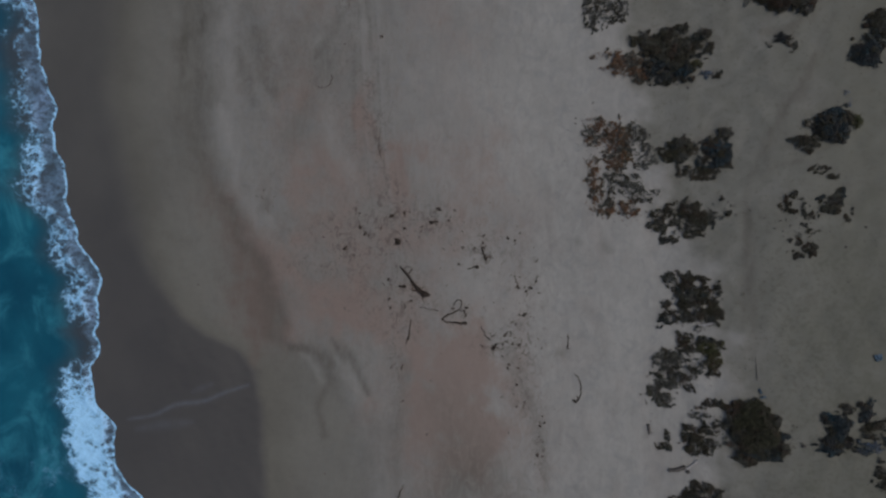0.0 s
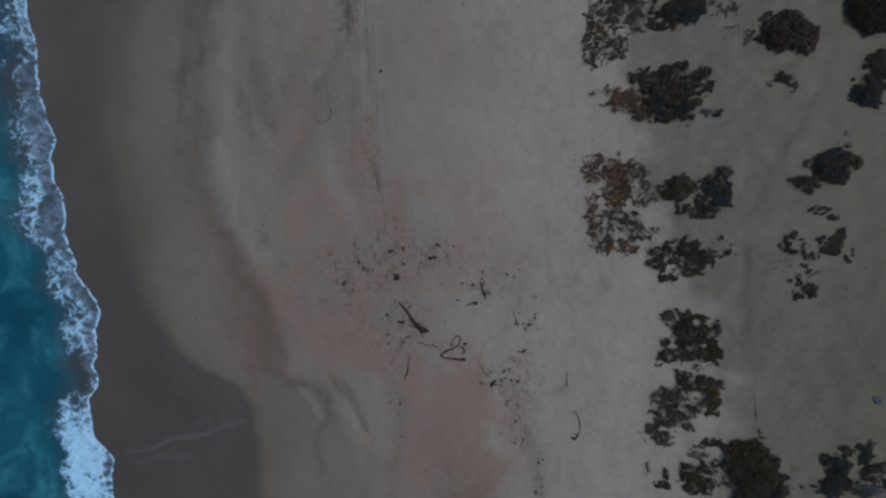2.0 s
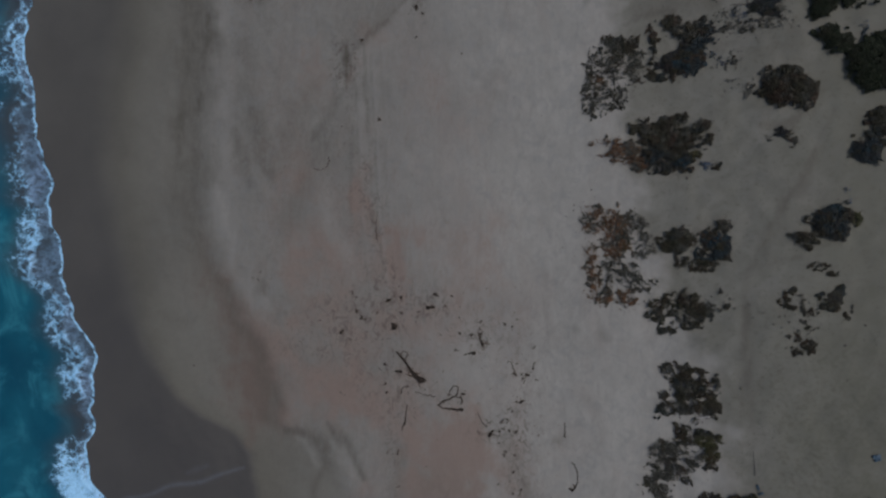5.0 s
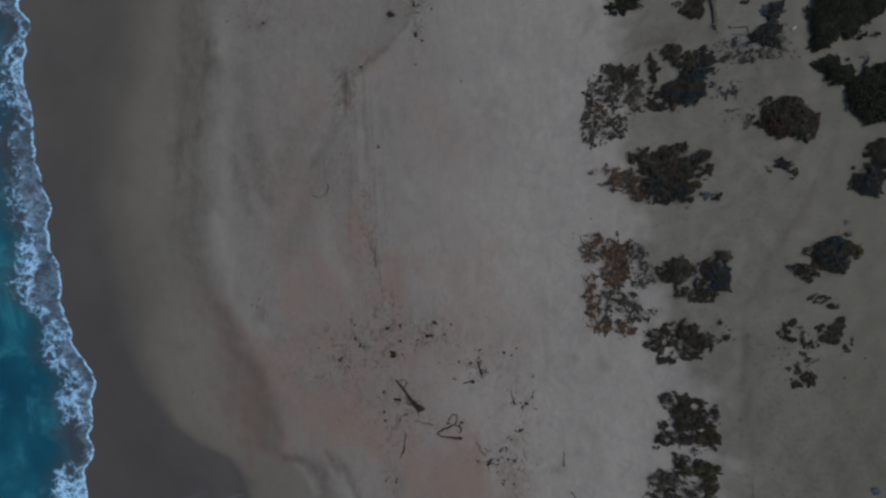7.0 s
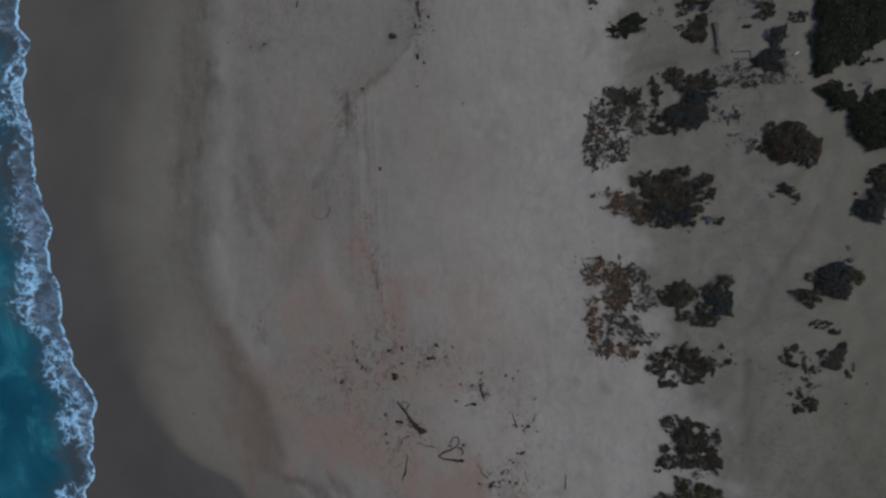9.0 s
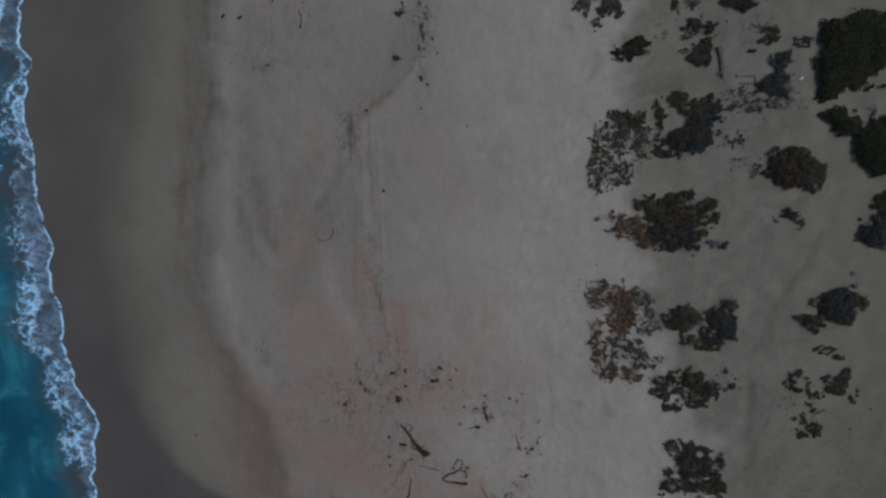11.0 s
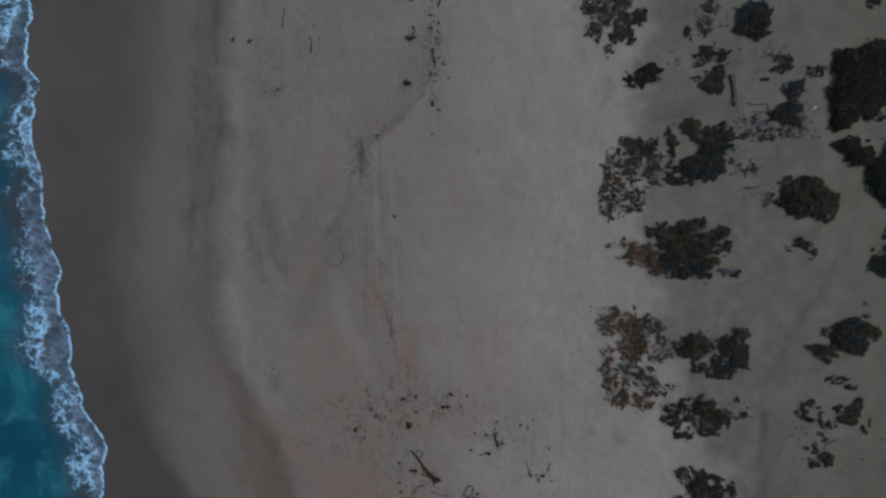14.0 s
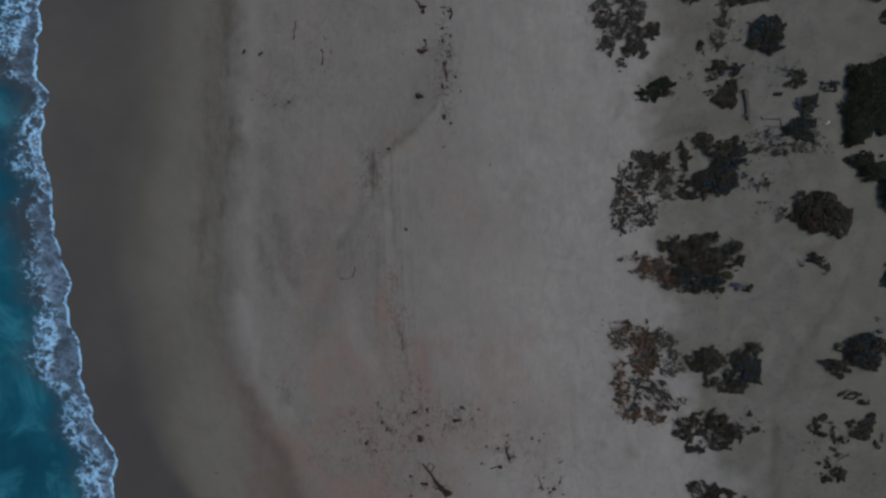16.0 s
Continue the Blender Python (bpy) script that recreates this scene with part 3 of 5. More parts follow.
REDS = [
    (-5.0, 5.5, 11.0, 9.0, 0.28),
    (-21.01, -6.47, 3.15, 3.43, 0.2), (-20.11, -1.83, 3.43, 5.14, 0.22), (-5.25, 28.33, 3.94, 3.09, 0.22), (-11.60, 5.06, 6.23, 6.80, 0.34), (-8.42, 13.90, 0.90, 1.35, 0.6), (-6.40, 9.01, 1.69, 3.38, 0.4),
    (0.86, -17.47, 6.98, 9.49, 0.95), (3.23, 8.33, 3.90, 7.25, 0.28), (-9.27, -6.37, 6.22, 3.39, 0.55), (-7.25, 31.12, 2.54, 1.41, 0.25),
    (-2.0, 1.0, 8.0, 4.5, 0.35), (-8.79, 16.54, 2.82, 6.78, 0.20), (-18.53, 18.09, 2.85, 9.69, 0.20), (-14.58, 25.50, 1.70, 3.98, 0.3),
    (-15.0, 9.0, 3.6, 4.6, 0.38),
    (-8.5, 14.1, 0.8, 0.8, 0.90),
    (-7.0, 10.7, 0.7, 2.6, 0.50),
    (3.8, 11.3, 3.0, 2.2, 0.22),
    (5.4, 6.9, 2.4, 1.6, 0.22),
    (-5.3, 6.1, 1.2, 2.0, 0.50),
    (-12.0, -3.8, 6.0, 3.2, 0.50),
    (-19.5, -4.2, 2.6, 5.0, 0.35),
    (-19.5, -11.0, 1.2, 1.2, 0.50),
    (-0.7, -9.9, 5.0, 3.2, 0.60),
    (0.4, -15.1, 4.6, 4.6, 0.70),
    (-9.5, -16.1, 1.0, 1.6, 0.40),
    (-14.4, 26.6, 1.6, 2.6, 0.45),
    (-10.3, 26.6, 0.9, 1.8, 0.55),
    (-0.5, 22.8, 5.5, 4.0, 0.40),
    (-8.6, 15.8, 1.2, 3.6, 0.45),
    (-16.3, 16.8, 2.2, 4.0, 0.40),
    (-8.2, 29.8, 1.8, 1.0, 0.25),
    (-15.1, 2.7, 2.0, 1.2, 0.40),
]
RILLS = [
    (0.22, 0.55, [(-34.5, -17.6), (-31.5, -17.0), (-28.9, -15.8), (-25.8, -15.3), (-23.4, -14.3), (-21.0, -13.5)]),
    (0.5, 0.22, [(-33.5, -18.6), (-30.2, -17.9), (-27.1, -17.5)]),
    (0.3, 0.22, [(-27.1, -14.4), (-24.9, -13.5)]),
]
PALES = [
    (0.90, 0.28, [(-13.0, 17.2), (-12.3, 13.3), (-10.3, 7.6)]),
    (0.80, 0.80, [(-24.1, 19.3), (-23.5, 13.5), (-22.0, 7.6), (-18.6, 3.0)]),
    (0.70, 0.60, [(-13.5, 20.8), (-12.1, 22.2), (-11.0, 23.6)]),
    (0.80, 0.35, [(-12.7, 15.4), (-11.2, 9.1), (-8.0, 3.6)]),
    (2.20, 0.80, [(-0.7, 0.2), (3.5, -3.0), (5.9, -9.2)]),
    # the next two are pale arcs close to the dark cusp arcs
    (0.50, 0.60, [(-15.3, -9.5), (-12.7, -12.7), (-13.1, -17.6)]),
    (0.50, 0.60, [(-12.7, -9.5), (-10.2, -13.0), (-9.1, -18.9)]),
    (0.80, 0.50, [(-24.9, 40.6), (-24.5, 36.3), (-23.3, 31.6)]),
    (0.45, 0.70, [(-10.1, 24.9), (-9.9, 21.4), (-9.5, 18.6)]),
    (0.45, 0.70, [(-8.9, 28.4), (-8.6, 23.5), (-8.4, 18.6)]),
]


def build_sea():
    ys = spaced(-40, 56, 0.2, 2500)
    ds = np.concatenate([np.arange(0, 28, 0.18), 28 + np.cumsum(0.18 * 1.3 ** np.arange(1, 34))])
    D, Y = np.meshgrid(ds[::-1], ys)
    X = shore_x(Y) - D
    r2 = waves(X, Y, 32, 2.5)
    rough = fbm(X, Y, 34, 5.0) - 0.5
    swell = 0.16 * waves(X * 1.6, Y * 0.7, 33, 12) + 0.05 * r2
    depth = sstep(0, 5, D)
    level, skin = -1.75 + swell * depth, ground_z(X, Y) + 0.02 + 0.05 * sstep(0, 0.8, D) + 0.05 * depth
    Z = 0.5 * (level + skin + np.sqrt((level - skin) ** 2 + (0.25 * depth) ** 2))
    # across the shore: a bright lip, a thin sheet with drawn-out froth, the belt of the spent breaker, open water
    low = 1 - sstep(-18, -12, Y)
    late = sstep(16, 34, Y)
    sheet = np.clip(3.0 * (fbm(Y, 0 * Y + 5, 46, 9.0, 3) - 0.36) * 3.2, 0.5, 4.2) * (1 - 0.25 * low)
    belt = 2.2 + 1.6 * fbm(Y, 0 * Y, 47, 4.0, 3) + 2.2 * rough + 1.4 * low + 0.6 * late
    lip = np.exp(-((D - 0.10) / (0.13 + 0.22 * fbm(Y, 0 * Y + 9, 48, 1.1, 3))) ** 2)
    inner = D - sheet - 0.8 * (fbm(X, Y, 49, 1.2, 3) - 0.5)
    body = sstep(-0.5, 0.5, inner) * (1 - sstep(belt - 1.3, belt + 0.9, inner))
    front = np.exp(-((inner - 0.35) / 0.5) ** 2)
    foam = body * (0.17 + 0.46 * low + 0.9 * rough) + 0.12 * front + 0.62 * lip
    film = (1 - sstep(-0.3, 0.8, inner)) * sstep(0.1, 0.5, D) * np.clip(0.45 + 1.6 * (fbm(X, Y, 50, 3.0, 3) - 0.4), 0.1, 1)
    south_patch = np.exp(-((Y + 3) / 7) ** 2) * 0.22 + (1 - sstep(-24, -15, Y)) * 0.40
    Z = Z + 0.16 * front * sstep(0.3, 1.0, D) + 0.14 * body * (fbm(X, Y, 51, 0.9, 4) - 0.35)
    lace = 0.8 * np.clip(0.05 + 0.12 * late + south_patch + 0.9 * rough, 0, 1) * sstep(0.5, 3, inner)
    shoal = (1 - sstep(0.2, belt + 2.6, inner)) * 0.92
    ob = grid_mesh("water", X, Y, Z, SEA, {"foam": np.clip(foam, 0, 1.3), "lace": lace, "shoal": shoal, "film": film})
    tagged(ob, "teal sea with lacy white foam washing up the beach", "sea", kind="structure")


build_ground()
build_sea()


# ---------------------------------------------------------------- builders
def part(name, verts, faces, mat, parent=None, label="", smooth=False):
    me = bpy.data.meshes.new(name)
    me.from_pydata([tuple(v) for v in verts], [], faces)
    if smooth:
        me.polygons.foreach_set("use_smooth", np.ones(len(me.polygons), dtype=bool))
    me.materials.append(mat)
    ob = new(name, me)
    if parent is not None:
        ob.parent = parent
    if label:
        tagged(ob, label)
    return ob


def anchor(name, x, y, dz=0.0):
    ob = new(name)
    ob.location = (x, y, float(ground_z(x, y)) + dz)
    ob.empty_display_size = 0.2
    return ob


def spline(points, n):
    """Even points along a smooth line through the given ones."""
    p = np.array(points, float)
    if len(p) == 2:
        return p[0] + (p[1] - p[0]) * np.linspace(0, 1, n)[:, None]
    q = np.vstack([2 * p[0] - p[1], p, 2 * p[-1] - p[-2]])
    out = []
    for u in np.linspace(0, len(p) - 1 - 1e-6, n):
        i = int(u)
        t = u - i
        a, b, c, d = q[i], q[i + 1], q[i + 2], q[i + 3]
        out.append(0.5 * (2 * b + (c - a) * t + (2 * a - 5 * b + 4 * c - d) * t * t + (3 * b - a - 3 * c + d) * t ** 3))
    return np.array(out)


def tube(path, radii, sides=7, rough=0.0, rng=None):
    path, radii = np.asarray(path, float), np.asarray(radii, float)
    tang = np.gradient(path, axis=0)
    tang /= np.linalg.norm(tang, axis=1, keepdims=True) + 1e-9
    verts, faces = [], []
    for i, (p, t) in enumerate(zip(path, tang)):
        up = np.array([0, 0, 1.0]) if abs(t[2]) < 0.9 else np.array([1.0, 0, 0])
        u = np.cross(t, up)
        u /= np.linalg.norm(u)
        w = np.cross(u, t)
        for k in range(sides):
            an = 6.2832 * k / sides
            r = radii[i] * (1 + (rng.uniform(-rough, rough) if rng is not None else 0))
            verts.append(p + r * (math.cos(an) * u + math.sin(an) * w))
    for i in range(len(path) - 1):
        for k in range(sides):
            k2 = (k + 1) % sides
            faces.append((i * sides + k, i * sides + k2, (i + 1) * sides + k2, (i + 1) * sides + k))
    faces.append(tuple(range(sides))[::-1])
    faces.append(tuple((len(path) - 1) * sides + k for k in range(sides)))
    return verts, faces


def joined(pieces):
    verts, faces = [], []
    for v, f in pieces:
        o = len(verts)
        verts += list(v)
        faces += [tuple(i + o for i in q) for q in f]
    return verts, faces


def lump(cx, cy, cz, rx, ry, rz, rng, rough=0.25, rings=6, sides=10):
    verts, faces = [], []
    for i in range(rings + 1):
        ph = math.pi * i / rings
        for k in range(sides):
            th = 6.2832 * k / sides
            r = 1 + rng.uniform(-rough, rough)
            verts.append((cx + rx * r * math.sin(ph) * math.cos(th), cy + ry * r * math.sin(ph) * math.sin(th), cz + rz * r * math.cos(ph)))
    for i in range(rings):
        for k in range(sides):
            k2 = (k + 1) % sides
            faces.append((i * sides + k, (i + 1) * sides + k, (i + 1) * sides + k2, i * sides + k2))
    return verts, faces


def leaves(pos, rng, size):
    """Small pointed leaves at the given places, lying mostly flat."""
    n = len(pos)
    nor = rng.normal(size=(n, 3)) * 0.55 + np.array([0, 0, 0.9])
    nor /= np.linalg.norm(nor, axis=1, keepdims=True)
    axis = np.cross(nor, rng.normal(size=(n, 3)))
    axis /= np.linalg.norm(axis, axis=1, keepdims=True)
    side = np.cross(nor, axis)
    ln = size * rng.uniform(0.55, 1.4, n)[:, None]
    wd = ln * rng.uniform(0.22, 0.4, n)[:, None]
    quad = np.stack([pos - axis * ln * 0.5, pos - side * wd - nor * ln * 0.06, pos + axis * ln * 0.5 - nor * ln * 0.12, pos + side * wd - nor * ln * 0.06], 1)
    return quad.reshape(-1, 3)


def quads_part(name, verts, mat, parent, label=""):
    n = len(verts) // 4
    me = bpy.data.meshes.new(name)
    me.vertices.add(n * 4)
    me.vertices.foreach_set("co", verts.astype(np.float32).ravel())
    me.loops.add(n * 4)
    me.loops.foreach_set("vertex_index", np.arange(n * 4, dtype=np.int32))
    me.polygons.add(n)
    me.polygons.foreach_set("loop_start", np.arange(0, n * 4, 4, dtype=np.int32))
    me.update(calc_edges=True)
    me.materials.append(mat)
    ob = new(name, me)
    if parent is not None:
        ob.parent = parent
    if label:
        tagged(ob, label)
    return ob


shrub_count = 0


DENSITY = {"g": 1.0, "b": 1.0, "m": 1.0, "d": 1.3, "o": 0.9, "r": 0.7, "k": 0.55, "s": 0.5}


def smeared(x, y, ux, uy, seed, size, reach):
    """Noise drawn out along the given directions, like twigs growing outward."""
    steps = np.linspace(-reach, reach, 5)
    return sum(fbm(x + ux * q, y + uy * q, seed, size, 3) for q in steps) / len(steps)


def shrub(name, label, lobes, tuft=0.18, leaf=0.10, height=0.8, category="shrub", group=""):
    """A low spreading shrub. lobes: x, y, rx, ry, cover (0 to 1), foliage."""
    global shrub_count
    shrub_count += 1
    rng = np.random.default_rng(100 + shrub_count)
    bx, by = lobes[0][0], lobes[0][1]
    root = anchor(name, bx, by)
    base = np.array(root.location)
    crown = {}
    total = sum(q[2] * q[3] for q in lobes)
    mx, my = (sum(q[i] * q[2] * q[3] for q in lobes) / total for i in (0, 1))
    for lx, ly, rx, ry, cover, kind in lobes:
        rx, ry = rx * 1.04 + 0.01, ry * 1.04 + 0.01
        area, least = 3.14 * rx * ry, min(rx, ry)
        n = int(area * 2.2 * 760 * DENSITY[kind] * (0.13 / leaf) ** 2) + 80
        th, rad = rng.uniform(0, 6.283, n), np.sqrt(rng.uniform(0, 1, n)) * 1.48
        x, y = lx + rx * rad * np.cos(th), ly + ry * rad * np.sin(th)
        # ragged outline: clumps and twig tips push out of the lobe
        ox, oy = x - mx + 0.4 * (x - lx), y - my + 0.4 * (y - ly)
        far = np.hypot(ox, oy) + 0.3
        ux, uy = ox / far, oy / far
        wild = min(1.0, 0.55 / least)
        shape = rad + 1.9 * wild * (smeared(x, y, ux, uy, 71, 0.85, 0.12) - 0.5) + 2.0 * wild * (smeared(x, y, ux, uy, 75, 0.32, 0.10) - 0.5)
        # clumps with sand between them, drawn out along the branches
        wx, wy = x + 0.5 * (fbm(x, y, 81, 0.5) - 0.5), y + 0.5 * (fbm(x, y, 85, 0.5) - 0.5)
        gap = smeared(wx, wy, ux, uy, 91, tuft * 2.3, tuft * 0.8) + 0.9 * smeared(x, y, ux, uy, 94, tuft * 0.95, tuft * 0.45)
        gap = (gap - gap.mean()) / (gap.std() + 1e-6)
        share = np.interp(cover, [0.2, 0.4, 0.5, 0.6, 0.7, 0.8, 0.9, 0.95, 1.0], [-1.0, -0.35, -0.1, 0.12, 0.33, 0.5, 0.82, 1.15, 2.1])
        gap = gap + rng.normal(size=n) * 0.16
        keep = (shape < 1.0) & (gap < share - 0.5 * np.clip(shape - 0.6, 0, 1))
        keep |= (shape < 0.95) & (rng.uniform(0, 1, n) < 0.045 * cover)
        if keep.sum() < 12:
            keep = shape < np.sort(shape)[30]
        x, y, rad, gap = x[keep], y[keep], rad[keep], gap[keep]
        mound = height * min(1.0, 0.4 + 0.35 * least) * np.sqrt(np.maximum(0.05, 1.1 - np.minimum(rad, 1) ** 2)) * (0.35 + 0.65 * cover)
        tops = np.clip(0.75 - 0.16 * gap, 0.3, 1.15)
        if cover >= 0.9:
            tops = 0.4 * tops + 0.6 * np.clip(1.25 - 1.1 * fbm(x, y, 77, 0.8, 3), 0.3, 1.15)
        layer = rng.uniform(0.05, 1.0, len(x)) ** (0.3 if cover >= 0.97 else 0.55)
        if kind == "d":
            tops, layer = 0.85 + 0.25 * tops, rng.uniform(0.8, 1.0, len(x))
        z = ground_z(x, y) + 0.03 + mound * tops * layer
        at = np.stack([x, y, z], -1) - base
        # foliage of the neighbouring kind strays in
        stray = (fbm(x, y, 97, 0.6, 3) + rng.normal(size=len(x)) * 0.08) > (0.57 if kind in "rbos" else 0.62)
        other = {"r": "k", "b": "g", "o": "g", "s": "b", "g": "k", "k": "g", "d": "d", "m": "g"}[kind]
        crown.setdefault(kind, []).append(at[~stray])
        crown.setdefault(other, []).append(at[stray])
        # a few bare branches reach from the lobe's foot to its leaves
        foot = np.array([lx, ly, float(ground_z(lx, ly)) - 0.03]) - base
        for i in rng.choice(len(x), min(len(x), 1 + int(area * (0.3 if cover > 0.75 else 0.7))), replace=False):
            end = np.array([x[i], y[i], z[i]]) - base
            start = foot + (end - foot) * rng.uniform(0.1, 0.6)
            start[2] = float(ground_z(start[0] + base[0], start[1] + base[1])) - base[2] - 0.02
            mid = 0.5 * (start + end) + rng.normal(size=3) * np.array([0.12, 0.12, 0.02])
            v, f = tube(spline([start, mid, end], 6), np.linspace(0.022, 0.007, 6), 4)
            part("branch", v, f, STEM, root)
    for kind, sets in crown.items():
        verts = np.vstack(sets)
        if len(verts):
            quads_part(PART[kind], leaves(verts, rng, leaf), LEAF[kind], root, PART_LABEL.get(kind, ""))
    tagged(root, label, category, group)
    return root


# ---------------------------------------------------------------- shrubs of the foredune
FRONT, BACK = "shrubs along the dune edge", "shrubs on the open dune"
GREEN = "low dark green spreading dune shrub on sand"
shrub("dune_shrub", "rust-brown and olive half-dead dune shrub, sand showing through", [
    (16.06, 10.07, 1.31, 2.19, 0.78, "r"), (13.95, 11.79, 1.65, 1.43, 0.48, "r"), (15.54, 11.74, 1.21, 1.21, 0.65, "r"), (17.47, 11.29, 1.20, 1.20, 0.58, "k"),
    (18.40, 9.29, 1.20, 1.41, 0.42, "k"), (13.47, 9.04, 0.66, 0.55, 0.25, "r"), (13.68, 6.65, 0.72, 1.65, 0.55, "r"), (15.53, 6.78, 1.37, 1.43, 0.42, "k"),
    (17.10, 6.37, 1.20, 1.42, 0.66, "k"), (14.84, 4.76, 1.43, 0.99, 0.70, "r"), (16.73, 4.29, 1.09, 0.98, 0.70, "r"), (18.39, 5.47, 0.82, 0.54, 0.50, "k"),
    (19.27, 5.56, 0.43, 0.43, 0.40, "k"), (16.58, 9.51, 0.66, 0.87, 0.7, "o")], tuft=0.11, leaf=0.095, height=0.6, group=FRONT)
shrub("dune_shrub", "dark green dune shrub with a rusty dying seaward side", [
    (20.60, 19.14, 1.84, 2.16, 0.95, "g"), (15.29, 19.26, 1.43, 0.55, 0.68, "r"), (16.60, 18.35, 1.64, 1.04, 0.78, "r"), (17.80, 17.19, 1.36, 0.71, 0.80, "r"),
    (15.03, 18.00, 0.77, 0.27, 0.50, "r"), (18.33, 20.67, 0.71, 0.82, 0.95, "g"), (17.29, 20.40, 0.44, 0.49, 0.9, "g"), (19.20, 19.63, 1.19, 1.30, 0.95, "g"),
    (21.19, 21.08, 1.18, 0.65, 0.85, "g"), (22.95, 19.95, 1.17, 1.17, 0.58, "g"), (23.61, 19.18, 0.48, 0.64, 0.7, "g"), (19.71, 17.75, 1.63, 1.41, 0.92, "b"),
    (21.66, 17.24, 1.07, 0.97, 0.75, "b"), (22.57, 17.69, 0.64, 0.64, 0.95, "o"), (20.94, 16.34, 1.19, 0.43, 0.85, "g"), (22.28, 18.69, 0.86, 0.75, 0.45, "b")], height=1.2, group=FRONT)
shrub("dune_shrub", "grey-brown open dune shrub with green tips on sand", [
    (15.69, 28.60, 1.43, 0.82, 0.85, "g"), (17.13, 28.58, 0.98, 0.87, 0.75, "g"), (14.68, 26.82, 1.43, 1.43, 0.52, "k"), (15.72, 26.43, 1.21, 1.37, 0.50, "k"),
    (17.66, 26.69, 0.71, 2.07, 0.72, "k"), (13.36, 23.88, 0.72, 2.21, 0.78, "k"), (14.98, 23.72, 1.32, 1.65, 0.52, "k"), (16.27, 23.72, 0.66, 0.99, 0.66, "k"),
    (13.70, 22.13, 0.88, 0.50, 0.60, "k"), (14.44, 24.97, 0.77, 0.55, 0.5, "r")], tuft=0.13, leaf=0.095, height=0.6, group=FRONT)
shrub("dune_shrub", "dark green and blue-grey dune shrub, bare in its middle", [
    (21.78, 26.53, 1.82, 1.40, 1.0, "b"), (19.15, 29.25, 0.54, 0.81, 0.85, "g"), (19.03, 26.95, 0.49, 1.20, 0.70, "g"), (20.61, 30.18, 0.97, 0.70, 0.90, "g"),
    (21.93, 29.28, 1.34, 1.02, 0.82, "g"), (23.50, 28.80, 0.80, 1.28, 0.92, "b"), (20.76, 25.32, 1.35, 0.43, 0.9, "g"), (19.81, 25.28, 0.43, 0.33, 0.8, "g"),
    (22.37, 27.68, 1.07, 0.96, 0.95, "b"), (20.74, 26.92, 0.65, 0.76, 0.45, "k")], height=1.0, group=FRONT)
shrub("dune_shrub", GREEN + ", two mounds", [
    (21.30, 9.72, 1.29, 1.13, 1.0, "g"), (20.19, 9.40, 0.54, 0.76, 0.80, "g"), (24.79, 11.21, 0.74, 0.53, 0.85, "g"), (24.32, 9.87, 0.85, 1.06, 0.95, "b"),
    (25.06, 8.87, 0.79, 1.16, 1.0, "b"), (23.29, 7.58, 1.49, 0.53, 0.95, "g"), (23.99, 8.40, 1.17, 0.64, 0.85, "b"), (22.83, 9.95, 0.75, 0.80, 0.30, "k"), (22.06, 8.06, 0.64, 0.38, 0.6, "g")], height=0.9, group=FRONT)
shrub("dune_shrub", GREEN + ", thin in its middle", [
    (19.52, 3.17, 0.98, 1.19, 0.88, "g"), (20.66, 4.12, 1.30, 0.65, 0.62, "g"), (20.42, 2.51, 1.19, 0.97, 0.40, "k"), (22.15, 3.93, 0.96, 0.91, 0.85, "g"),
    (21.95, 2.59, 1.18, 0.86, 0.42, "k"), (23.28, 3.00, 0.75, 0.90, 0.95, "g"), (20.41, 1.32, 0.65, 0.38, 0.95, "g"), (22.43, 1.73, 0.96, 0.37, 0.9, "g"),
    (24.44, 3.40, 0.95, 0.32, 0.50, "k"), (25.59, 3.75, 0.42, 0.32, 0.80, "g"), (24.91, 4.92, 0.26, 0.32, 0.5, "k")], height=0.8, group=FRONT)
shrub("dune_shrub", GREEN + ", crusted with gaps", [
    (22.41, -4.20, 1.60, 1.39, 0.82, "g"), (20.69, -2.63, 0.76, 0.76, 0.92, "g"), (22.03, -2.77, 0.70, 0.75, 0.88, "g"), (23.17, -2.59, 0.75, 0.43, 0.92, "g"),
    (24.56, -3.52, 0.48, 1.00, 0.95, "g"), (23.58, -4.23, 0.85, 0.96, 0.85, "g"), (24.28, -5.64, 0.69, 0.85, 1.0, "g"), (20.40, -4.95, 0.43, 0.54, 0.90, "g"),
    (20.63, -6.13, 0.86, 0.76, 0.82, "g"), (22.78, -5.69, 1.17, 0.80, 0.80, "g"), (21.60, -6.10, 0.97, 0.86, 0.60, "k"), (23.01, -6.90, 0.75, 0.43, 0.5, "k"), (19.54, -7.09, 0.33, 0.16, 0.8, "g"), (23.07, -3.39, 0.43, 0.43, 0.6, "s")], tuft=0.18, height=0.8, group=FRONT)
